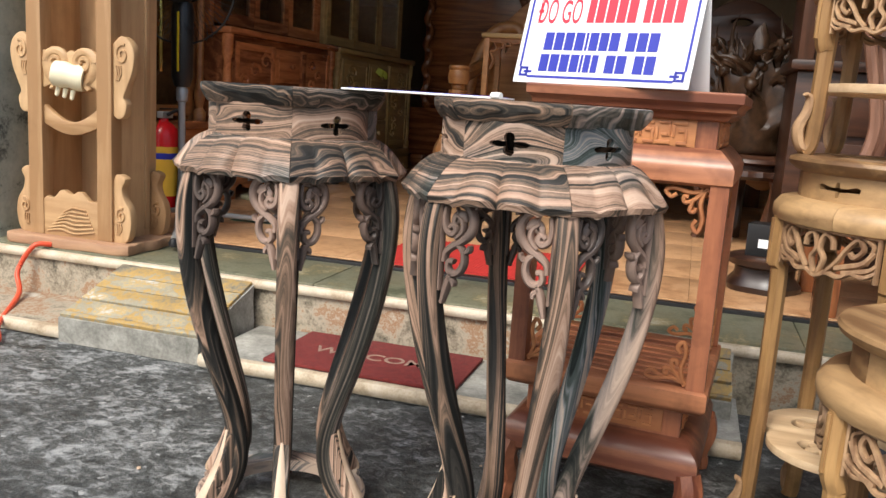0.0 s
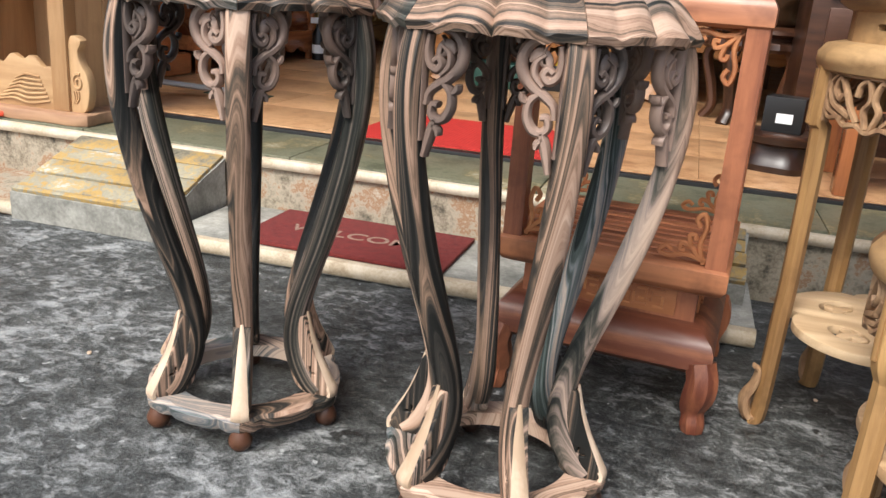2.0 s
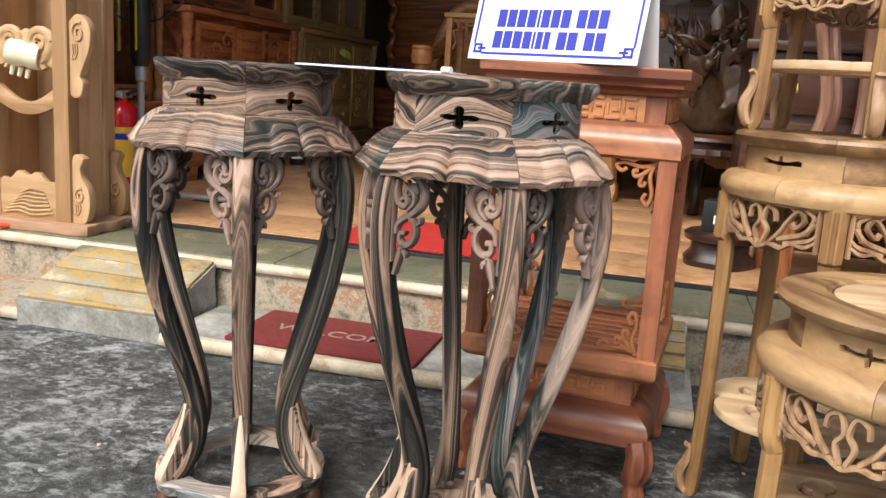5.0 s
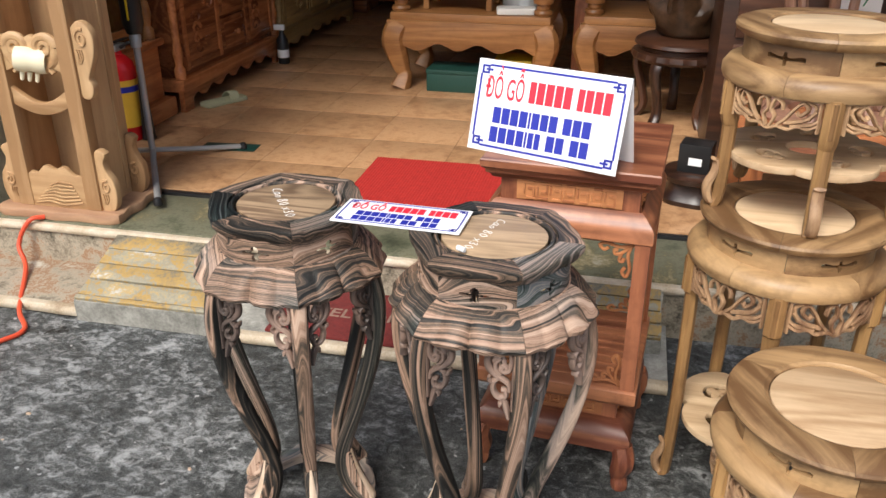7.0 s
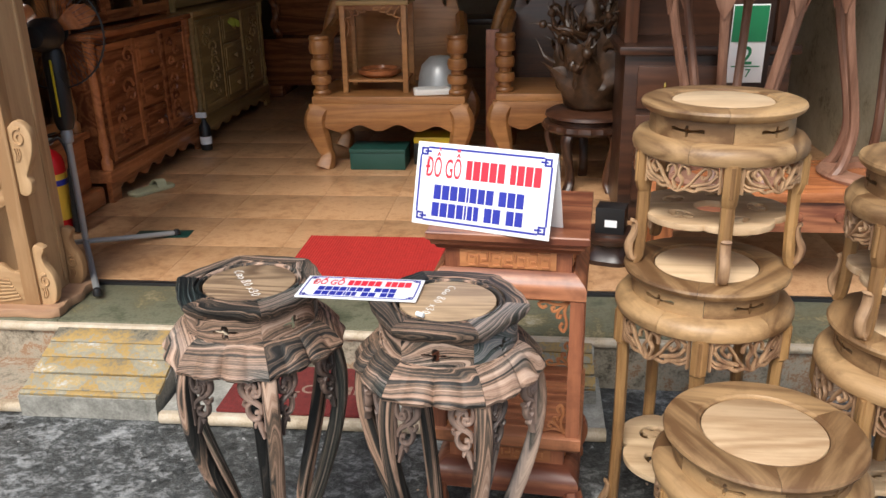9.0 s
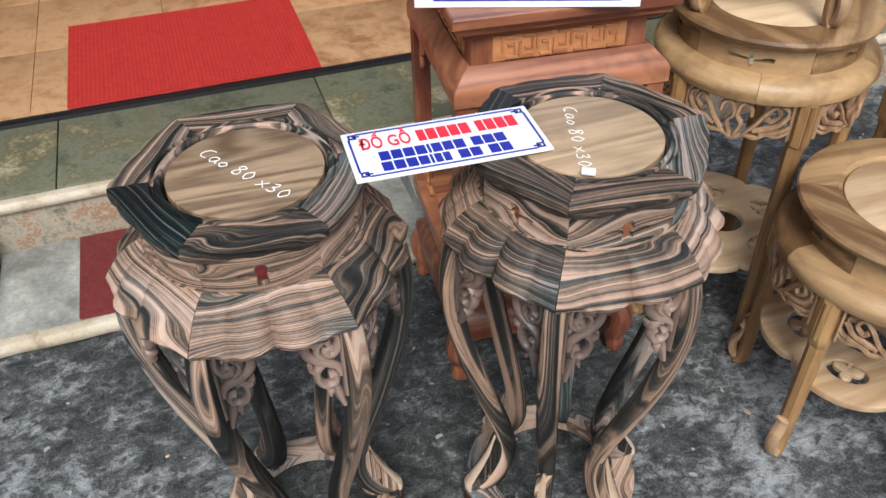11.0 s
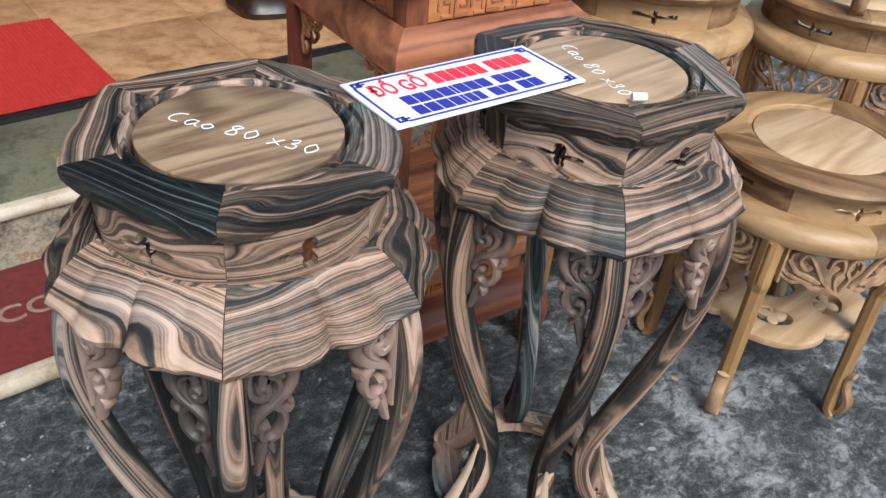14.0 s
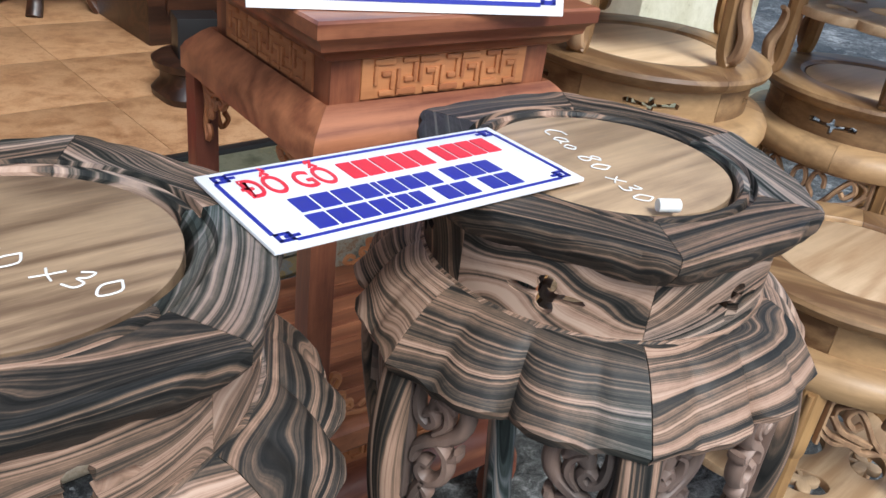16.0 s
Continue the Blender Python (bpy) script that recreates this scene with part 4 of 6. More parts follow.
def teak_stool(name, x, y, z, h, r, front, label, shelf_z, fret_h, legs=5):
    st = thing(name, pose(x, y, z), label, "stool", "round teak stools")
    k = r / 0.2
    part("top_disc", lathe([(0, h - 0.004), (r * 0.6, h - 0.004), (r * 0.615, h - 0.006), (r * 0.62, h - 0.014), (0, h - 0.014)], 56), teak_pale, st, "pale round centre panel")
    rim = shaped(arc_piece([(r * 0.62, h - 0.012), (r * 0.63, h - 0.005), (r * 0.66, h - 0.0035), (r * 0.67, h - 0.001), (r * 0.72, h), (r * 0.93, h), (r * 0.95, h - 0.002), (r * 0.985, h - 0.004), (r, h - 0.01), (r * 0.985, h - 0.018), (r * 0.93, h - 0.026), (r * 0.86, h - 0.031), (r * 0.62, h - 0.031)], 119.8, 24), "rim_piece", 40)
    for i in range(3):
        part("rim_piece", rim, teak_x, st, "", rz(front + 25 + 120 * i))
    nr, n0, n1 = r * 0.85, h - 0.078, h - 0.029
    neck = shaped(cut_plate(rounded_rect(-nr * math.pi / legs + 0.0006, nr * math.pi / legs - 0.0006, n0, n1, 22), [dragonfly_hole(0, (n0 + n1) / 2, 1.5)], 0.012, nr), "neck_panel", 35)
    sr, s1 = r * 1.08, h - 0.076
    shoulder = shaped(arc_piece([(r * 0.8, s1), (r * 0.9, s1 + 0.002), (sr * 0.95, s1 - 0.004), (sr, s1 - 0.018), (sr * 1.003, s1 - 0.032), (sr * 0.985, s1 - 0.042), (sr * 0.95, s1 - 0.045), (r * 0.8, s1 - 0.045)], 360 / legs - 0.2, 16), "shoulder_piece", 40)
    for i in range(legs):
        part("shoulder_piece", shoulder, teak_x, st, "", rz(front + 90 + 8 + 360 / legs * i))
    s0 = s1 - 0.043
    half = math.pi / legs
    fr = sr * 0.93
    fret = shaped(swan_fret(fr * half * 0.82, s0 - fret_h, s0, fr), "fret_panel", 50)
    leg_pts = [(fr, 0, s0 + 0.004), (fr * 1.005, 0, s0 - fret_h * 0.5), (fr, 0, s0 - fret_h), (fr * 0.965, 0, s0 - fret_h * 1.25), (fr * 0.96, 0, shelf_z + 0.1), (fr * 0.97, 0, shelf_z), (fr * 0.99, 0, 0.03), (fr * 1.03, 0, 0.006), (fr * 1.07, 0, 0.0)]
    leg = shaped(sweep(spline(leg_pts, 4), (0, 1, 0), by_height([(0, 0.0195 * k), (0.3, 0.019 * k), (0.45, 0.0165 * k), (1, 0.015 * k)]), by_height([(0, 0.014), (0.3, 0.015), (0.9, 0.0135), (1, 0.008)]), 8, 0.75), "leg", 35)
    curl = shaped(sweep(spline([(fr * 1.0, 0, 0.012), (fr * 1.09, 0, 0.014), (fr * 1.13, 0, 0.045), (fr * 1.07, 0, 0.075), (fr * 1.06, 0, 0.1), (fr * 1.1, 0, 0.108)], 5), (0, 1, 0), 0.0125, by_height([(0, 0.008), (0.4, 0.011), (0.75, 0.006), (1, 0.004)]), 8, 0.4), "foot_curl", 45)
    groove = shaped(sweep([Vector((fr + 0.0155, 0, s0)), Vector((fr + 0.0155, 0, s0 - fret_h))], (0, 1, 0), 0.0045, 0.0035, 8, 0.2), "bead", 45)
    shelf = part("shelf", lobed_shelf(fr * 0.94, legs, shelf_z), teak_pale, st, "pale pierced shelf with oval holes")
    leaf = shaped(shelf_leaf(fr * 0.94, shelf_z), "carved_leaf", 45)
    for i in range(legs):
        part("carved_leaf", leaf, teak_pale, shelf, "", rz(360 / legs * i))
    for i in range(legs):
        a = front + 360 / legs * i
        lg = part("leg", leg, teak_z, st, "", rz(a))
        part("bead", groove, teak_z, lg)
        part("foot_curl", curl, fret_wood, lg)
        part("neck_panel", neck, teak_pale if i % 2 else teak_x, st, "", rz(a + 180 / legs + 90))
        part("fret_panel", fret, fret_wood, st, "carved openwork panel", rz(a + 180 / legs + 90))
    return st


teak_stool("teak_stool", 1.103, -0.083, 0, 0.53, 0.204, -90, "low round teak stool with carved swan frets on concrete", 0.19, 0.085)
teak_stool("teak_stool", 1.043, 0.325, 0, 0.74, 0.198, -101, "round teak stool carrying a smaller stool", 0.2, 0.085)
teak_stool("teak_stool", 1.056, 0.375, 0.74, 0.395, 0.187, -92, "small round teak stool stacked on another stool", 0.12, 0.07)
teak_stool("teak_stool", 1.48, 0.12, 0, 0.685, 0.2, -139, "round teak stool carrying a smaller stool", 0.2, 0.085)
teak_stool("teak_stool", 1.475, 0.13, 0.685, 0.37, 0.178, -149, "small round teak stool stacked on another stool", 0.11, 0.065)


# ---- shop boards, chalk ----
def board_print(parent, w, h, m):
    """Print on a shop board: the first words lettered, the rest as bars, within a cornered frame. Local x-y plane."""
    lettering("lettering", "ĐỒ GỖ", h * 0.32, red_print, parent, m @ Matrix.Translation((-w * 0.293, h * 0.095, 0.0004)), 0.0004, fit_width=w * 0.265)

    def bars(name, widths, x, y0, y1, gap, mat):
        """A row of upright bars, one for each character that is not lettered; a negative width is a space."""
        for k in widths:
            if k > 0:
                part(name, box(w * x, w * (x + k), h * y0, h * y1, 0, 0.0007, 0), mat, parent, "", m, 0)
            x += abs(k) + gap

    bars("name_bar", (0.042, 0.05, 0.052, 0.05, 0.05, -0.022, 0.04, 0.048, 0.05, 0.05), -0.125, 0.095, 0.325, 0.0085, red_print)
    bars("number_bar", (0.053, 0.053, 0.053, 0.053, 0.014, 0.05, 0.05, 0.053, -0.022, 0.053, 0.053, 0.053), -0.35, -0.175, 0.0, 0.0085, blue_print)
    bars("number_bar", (0.053, 0.053, 0.053, 0.05, 0.014, 0.036, 0.036, -0.026, 0.053, 0.053, -0.026, 0.053, 0.053), -0.355, -0.385, -0.215, 0.0085, blue_print)
    t, mx, my = h * 0.012, w * 0.47, h * 0.44
    q = h * 0.06
    bm = bmesh.new()
    for s in (-1, 1):
        box(-mx + q * 1.6, mx - q * 1.6, s * my - t, s * my + t, 0, 0.0006, 0, bm)
        box(s * mx - t, s * mx + t, -my + q * 1.6, my - q * 1.6, 0, 0.0006, 0, bm)
        for r in (-1, 1):
            cx, cy = s * (mx - q * 0.8), r * (my - q * 0.8)
            for dx, dy, ex, ey in ((-q * 0.8, -q * 0.8, q * 0.8, -q * 0.8 + 2 * t), (-q * 0.8, q * 0.8 - 2 * t, q * 0.8, q * 0.8), (-q * 0.8, -q * 0.8, -q * 0.8 + 2 * t, q * 0.8), (q * 0.8 - 2 * t, -q * 0.8, q * 0.8, q * 0.8), (-q * 1.5, -t, 0, t)):
                x0, x1 = sorted((cx + s * dx, cx + s * ex))
                y0, y1 = sorted((cy + r * dy, cy + r * ey))
                box(x0, x1, y0, y1, 0.0001, 0.0007, 0, bm)
    part("print_frame", bm, blue_print, parent, "", m, smooth=0)


sign = thing("shop_board", pose(0.256, -0.036, 0.801, 0, 0, -2.8), "white printed shop board lying across two stand tops", "sign", "shop boards")
part("board", box(-0.129, 0.129, -0.0565, 0.0565, 0, 0.003, 0.0008), white_card, sign)
board_print(sign, 0.258, 0.113, Matrix.Translation((0, 0, 0.0032)))

W2, H2 = 0.3565, 0.2
tent = thing("shop_board", pose(0.487, 0.24, 0.8385, 0, 0, -20), "white folded printed shop board standing on the pedestal table", "sign", "shop boards")
lean = Matrix.Rotation(radians(90 - 15), 4, "X")
part("front_board", box(-W2 / 2, W2 / 2, 0, H2, -0.0015, 0.0015, 0.0008), white_card, tent, "", lean)
board_print(tent, W2, H2, lean @ Matrix.Translation((0, H2 / 2, 0.0017)))
part("back_board", box(-W2 / 2, W2 / 2, 0, H2, -0.0015, 0.0015, 0.0008), white_card, tent, "", Matrix.Translation((0, 2 * H2 * math.sin(radians(15)) + 0.001, 0)) @ Matrix.Rotation(radians(105), 4, "X"))

GLYPHS = {
    "C": [[(0.8, 0.95), (0.3, 0.9), (0.0, 0.5), (0.2, 0.1), (0.7, 0.05)]],
    "a": [[(0.7, 0.55), (0.3, 0.6), (0.05, 0.3), (0.3, 0.0), (0.65, 0.3), (0.7, 0.55), (0.7, 0.1), (0.9, 0.0)]],
    "o": [[(0.4, 0.55), (0.05, 0.3), (0.35, 0.0), (0.7, 0.3), (0.4, 0.55)]],
    "8": [[(0.7, 0.85), (0.35, 1.0), (0.1, 0.75), (0.6, 0.35), (0.55, 0.02), (0.1, 0.05), (0.15, 0.4), (0.7, 0.85)]],
    "0": [[(0.4, 0.95), (0.05, 0.5), (0.35, 0.0), (0.75, 0.45), (0.4, 0.95)]],
    "x": [[(0.1, 0.6), (0.4, 0.3), (0.75, 0.05)], [(0.75, 0.65), (0.4, 0.3), (0.05, 0.0)]],
    "3": [[(0.1, 0.85), (0.5, 0.95), (0.5, 0.65), (0.25, 0.5), (0.6, 0.35), (0.5, 0.05), (0.05, 0.1)]],
}


def chalk_note(x, y, turn, size, label):
    note = thing("chalk_writing", pose(x, y, 0.7972, 0, 0, turn), label, "writing", "chalk notes")
    pen = 0.0
    for ch in "Cao 80 x30":
        if ch == " ":
            pen += 0.45 * size
            continue
        for line in GLYPHS[ch]:
            pts = [Vector((pen + px * size * 0.9 + py * size * 0.15, py * size - (0.12 * pen), 0.0006)) for px, py in line]
            part("letter", sweep(spline(pts, 4), (0, 0, 1), 0.0004, 0.0008 if ch != "x" else 0.0007, 6, 0.1), chalk_mat, note)
        pen += 0.95 * size
    return note


chalk_note(-0.054, 0.052, -50, 0.019, "white handwritten chalk letters on a stand top")
chalk_note(0.44, 0.0, -100, 0.0175, "white handwritten chalk letters on a stand top")
tagged(part("chalk_stick", lathe([(0, -0.0085), (0.0045, -0.0085), (0.005, -0.008), (0.005, 0.008), (0.0045, 0.0085), (0, 0.0085)], 14), chalk_mat, None, "", Matrix.Translation((0.399, -0.163, 0.8052)) @ rz(-30) @ Matrix.Rotation(radians(90), 4, "Y")), "short stub of white chalk lying on a stand", "chalk")

# ---- mats ----
door_mat = thing("door_mat", pose(-0.128, 0.812, LEDGE_Z, 0, 0, -0.5), "dark red bristle door mat with worn beige welcome lettering", "mat", "mats")
part("mat_body", box(-0.278, 0.278, -0.155, 0.155, 0, 0.011, 0.004), mat_red, door_mat)
lettering("lettering", "WELCOME", 0.075, mat_text, door_mat, pose(0, -0.028, 0.0114), 0.0006, fit_width=0.38)
red_mat = thing("floor_mat", pose(-0.03, 1.63, FLOOR_Z, 0, 0, 0), "bright red ribbed rubber floor mat inside the shop entrance", "mat", "mats")
mbm = bmesh.new()
rows = []
for i in range(241):
    x, z = -0.36 + 0.72 * i / 240, 0.006 + (0.002 if i % 4 < 2 else 0)
    rows.append([mbm.verts.new((x, y, q)) for y, q in ((-0.275, 0), (-0.275, z), (0.275, z), (0.275, 0))])
for a, b in zip(rows, rows[1:]):
    for k in range(3):
        mbm.faces.new((a[k], a[k + 1], b[k + 1], b[k]))
part("sheet", mbm, mat_bright, red_mat)

# ---- unfinished clock case on the step ----
def wavy_board(w, d, h, amp, waves):
    n = 60
    loop = []
    for i in range(n):
        a = 2 * math.pi * i / n
        c, s = math.cos(a), math.sin(a)
        k = 1 / max(abs(c), abs(s))
        loop.append((w / 2 * c * min(k, 1.3) * (1 + amp * math.cos(waves * a)), d / 2 * s * min(k, 1.3) * (1 + amp * math.cos(waves * a))))
    bm = cut_plate(loop, [], h, 0, 0.006)
    for v in bm.verts:
        v.co = Vector((v.co.x, v.co.z, h / 2 - v.co.y))
    return bm


def carved_curl(w, h, thick, turns=1.6):
    """A flat carved volute with a leaf tail, in the x-z plane."""
    bm = bmesh.new()
    pts = []
    for i in range(26):
        a = 2 * math.pi * turns * i / 25
        r = 1 - 0.8 * i / 25
        pts.append(Vector((w * 0.5 * r * math.cos(a), 0, h * 0.3 * r * math.sin(a) + h * 0.2)))
    sweep(pts, (0, 1, 0), thick, lambda t: abs(w) * (0.2 - 0.1 * t), 8, 0.3, bm)
    sweep(spline([(w * 0.5, 0, h * 0.2), (w * 0.35, 0, -h * 0.15), (w * 0.1, 0, -h * 0.35), (w * 0.25, 0, -h * 0.5)], 5), (0, 1, 0), thick, lambda t: abs(w) * (0.24 - 0.14 * t), 8, 0.3, bm)
    return bm


def carved_ear(sx, outline, thick, eye, size):
    """A solid bracket cut to an outline, with a volute raised on its face."""
    loop = spline([Vector((sx * x, 0, z)) for x, z in outline + outline[:1]], 4)[:-1]
    bm = cut_plate([(p.x, p.z) for p in loop], [], thick, 0, 0.005)
    pts = [Vector((sx * eye[0] + sx * size * (1 - i / 22) * math.cos(0.5 * i + 1.2), -thick / 2, eye[1] + size * 1.25 * (1 - i / 22) * math.sin(0.5 * i + 1.2))) for i in range(19)]
    sweep(pts, (0, 1, 0), 0.006, lambda t: 0.006 - 0.003 * t, 6, 0.2, bm)
    for q in range(3):
        sweep(spline([Vector((sx * (0.012 + 0.009 * q), -thick / 2, eye[1] - size * 1.3)), Vector((sx * (0.016 + 0.008 * q), -thick / 2, eye[1] - size * 2.2)), Vector((sx * (0.012 + 0.005 * q), -thick / 2, eye[1] - size * 3.0))], 5), (0, 1, 0), 0.005, 0.0032, 6, 0.2, bm)
    return bm


UPPER_EAR = [(0, 0.1), (0.03, 0.125), (0.06, 0.11), (0.076, 0.075), (0.07, 0.02), (0.05, -0.03), (0.034, -0.07), (0.046, -0.095), (0.036, -0.13), (0.012, -0.135), (0, -0.1)]
LOWER_EAR = [(0, 0.1), (0.012, 0.135), (0.04, 0.125), (0.028, 0.095), (0.034, 0.06), (0.058, 0.02), (0.064, -0.03), (0.052, -0.08), (0.03, -0.094), (0, -0.094)]
case = thing("clock_case", pose(-1.375, 1.17, STRIP_Z), "tall unfinished pale wood clock case with carved scrolls on the step", "clock case")
part("base_board", wavy_board(0.5, 0.33, 0.036, 0.03, 8), base_wood, case, "brown wavy-edged base board")
for sx in (-1, 1):
    part("post", box(sx * 0.142 - 0.03, sx * 0.142 + 0.03, -0.13, -0.075, 0.036, 1.9, 0.005), pine_z, case)
    part("side_panel", box(sx * 0.155 - 0.014, sx * 0.155 + 0.014, -0.075, 0.12, 0.036, 1.9, 0.003), pine_z, case)
    part("side_moulding", box(sx * 0.171 - 0.006, sx * 0.171 + 0.006, 0.05, 0.075, 0.06, 1.85, 0.004), pine_z, case)
    part("ear_scroll", carved_ear(sx, UPPER_EAR, 0.036, (0.036, 0.07), 0.028), pine_z, case, "carved side scroll", pose(sx * 0.171, -0.1, 0.6))
    for y in (-0.1, 0.1):
        part("foot_scroll", carved_ear(sx, LOWER_EAR, 0.036, (0.03, 0.0), 0.022), pine_z, case, "carved foot scroll", pose(sx * (0.171 if y < 0 else 0.168), y, 0.13))
part("back_panel", box(-0.145, 0.145, 0.1, 0.125, 0.036, 1.9, 0.003), pine_z, case)
part("top_board", box(-0.2, 0.2, -0.16, 0.15, 1.9, 1.94, 0.01), pine_x, case)
arch = [(-0.115, 0), (0.115, 0), (0.115, 0.12)] + [(0.115 - 0.23 * i / 16, 0.12 + 0.035 * math.sin(math.pi * i / 16) + 0.01 * math.cos(i * 1.2)) for i in range(1, 16)] + [(-0.115, 0.12)]
part("lower_panel", cut_plate(arch, [], 0.022, 0, 0.003), pine_x, case, "carved lower panel", pose(0, -0.115, 0.036))
for i in range(7):
    part("carved_wave", sweep(spline([(-0.1 + i * 0.012, -0.127, 0.05 + 0.012 * i), (-0.04 + i * 0.008, -0.129, 0.06 + 0.013 * i), (0.02, -0.13, 0.05 + 0.015 * i), (0.1 - i * 0.006, -0.127, 0.062 + 0.012 * i)], 5), (0, 1, 0), 0.004, 0.0035, 6, 0.2), pine_x, case)
sag = [(-0.115, 0.03)] + [(-0.115 + 0.23 * i / 16, 0.03 - 0.035 * math.sin(math.pi * i / 16)) for i in range(1, 17)] + [(0.115 - 0.23 * i / 16, 0.085 - 0.055 * math.sin(math.pi * i / 16)) for i in range(17)]
part("cross_rail", cut_plate(sag, [], 0.025, 0, 0.005), pine_x, case, "sagging carved cross rail", pose(0, -0.105, 0.4))
crown = [(-0.115 + 0.23 * i / 16, 0.0 + 0.03 * math.sin(math.pi * i / 16)) for i in range(17)] + [(0.115 - 0.23 * i / 16, 0.1 + 0.02 * math.cos(i * 0.8)) for i in range(17)]
part("crown_rail", cut_plate(crown, [], 0.03, 0, 0.005), pine_x, case, "carved scrolled rail", pose(0, -0.105, 0.55))
for s in (-1, 1):
    part("rail_curl", carved_curl(s * 0.09, 0.13, 0.014), pine_x, case, "", pose(s * 0.055, -0.115, 0.61))
tape = thing("paper_roll", pose(-1.375, 1.05, 0.79, 0, 12, 20), "cream roll of paper tape stuck on the clock case rail", "paper roll")
part("roll", lathe([(0.016, -0.05), (0.042, -0.052), (0.045, -0.02), (0.04, 0.0), (0.046, 0.03), (0.043, 0.052), (0.016, 0.05)], 20, close=True), tape_cream, tape, "", Matrix.Rotation(radians(86), 4, "Y"))
for i in range(3):
    part("drip", lathe([(0, -0.035), (0.007, -0.03), (0.009, 0), (0, 0.004)], 10), tape_cream, tape, "", pose(-0.03 + i * 0.025, 0, -0.045))

# ---- hose ----
hose_path = spline([(-1.42, 1.0, 0.212), (-1.46, 0.96, 0.206), (-1.5, 0.93, 0.12), (-1.44, 0.87, 0.06), (-1.3, 0.64, 0.03), (-1.22, 0.55, 0.009), (-1.26, 0.45, 0.009), (-1.4, 0.2, 0.009)], 8)
tagged(part("hose", sweep(hose_path, (0.3, 0.3, 1), 0.0085, 0.0085, 10, 0.0), orange_hose), "orange rubber hose hanging off the step", "hose")

# ---- fire extinguisher ----
ext = thing("fire_extinguisher", pose(-1.62, 1.92, FLOOR_Z), "red fire extinguisher with yellow label on the shop floor", "fire extinguisher")
part("cylinder", lathe([(0, 0), (0.066, 0.002), (0.07, 0.012), (0.07, 0.33), (0.062, 0.365), (0.04, 0.39), (0.022, 0.4), (0.02, 0.415), (0, 0.415)], 32), extinguisher_red, ext)
part("label", lathe([(0.0706, 0.07), (0.0712, 0.07), (0.0712, 0.29), (0.0706, 0.29)], 32, close=True), label_yellow, ext, "yellow printed label")
part("label_band", lathe([(0.0713, 0.235), (0.0717, 0.235), (0.0717, 0.262), (0.0713, 0.262)], 32, close=True), blue_print, ext)
part("valve", box(-0.016, 0.016, -0.03, 0.05, 0.415, 0.445, 0.005), steel, ext)
part("lever", box(-0.01, 0.01, -0.02, 0.1, 0.452, 0.46, 0.003), black_rubber, ext)
part("hose", sweep(spline([(0.02, 0, 0.43), (0.07, 0.01, 0.45), (0.105, 0, 0.38), (0.1, 0, 0.3)], 6), (0, 1, 0), 0.008, 0.008, 8, 0), black_rubber, ext)
part("horn", lathe([(0, 0.0), (0.034, 0.0), (0.03, 0.02), (0.013, 0.28), (0.011, 0.3), (0, 0.3)], 18), black_rubber, ext, "black discharge horn", pose(0.1, 0, 0.01))

# ---- standing fan ----
fan = thing("standing_fan", pose(-1.33, 1.63, FLOOR_Z), "grey and black standing fan on a tripod base", "fan")
part("pole", lathe([(0, 0.03), (0.014, 0.03), (0.014, 0.5), (0.022, 0.505), (0.024, 0.55), (0.018, 0.56), (0.018, 0.9), (0, 0.9)], 18), steel, fan)
part("motor_column", lathe([(0, 0.56), (0.03, 0.56), (0.042, 0.6), (0.044, 0.86), (0.036, 0.89), (0, 0.89)], 24), black_rubber, fan, "black column housing")
part("stripe", box(0.006, 0.014, -0.048, -0.042, 0.62, 0.85, 0.002), yellow_plastic, fan, "yellow stripe")
for name, tip in (("leg", (0.3, 0.26)), ("leg", (0.27, -0.44)), ("leg", (-0.3, 0.05))):
    part(name, sweep(spline([(0, 0, 0.06), (tip[0] * 0.5, tip[1] * 0.5, 0.035), (*tip, 0.014)], 6), (0, 0, 1), 0.011, 0.013, 8, 0.3), steel, fan)
    part("foot_cap", lathe([(0, 0), (0.017, 0.001), (0.019, 0.014), (0.012, 0.03), (0, 0.031)], 14), black_rubber, fan, "", pose(*tip, 0))
head = part("motor", lathe([(0, -0.06), (0.05, -0.055), (0.065, -0.02), (0.065, 0.06), (0.04, 0.13), (0, 0.14)], 24), black_rubber, fan, "", pose(0, -0.02, 0.95, 90, 0, 8))
cage = bmesh.new()
for k in range(56):
    a = 2 * math.pi * k / 56
    c, s = math.cos(a), math.sin(a)
    sweep(spline([(0.05 * c, 0.05 * s, -0.1), (0.15 * c, 0.15 * s, -0.1), (0.215 * c, 0.215 * s, -0.05), (0.22 * c, 0.22 * s, -0.015), (0.15 * c, 0.15 * s, 0.03)], 2), (c, s, 0.3), 0.0011, 0.0011, 4, 0, cage)
part("cage", cage, black_rubber, head, "thin wire cage")
part("cage_ring", lathe([(0.218, -0.02), (0.224, -0.02), (0.224, -0.012), (0.218, -0.012)], 60, close=True), black_rubber, head)
part("badge", lathe([(0, -0.108), (0.045, -0.108), (0.05, -0.1), (0, -0.1)], 24), black_rubber, head)
part("badge_mark", lathe([(0.024, -0.1095), (0.03, -0.1095), (0.03, -0.1085), (0.024, -0.1085)], 24, close=True, around=lambda a: 1 - 0.4 * abs(math.sin(a))), white_card, head)
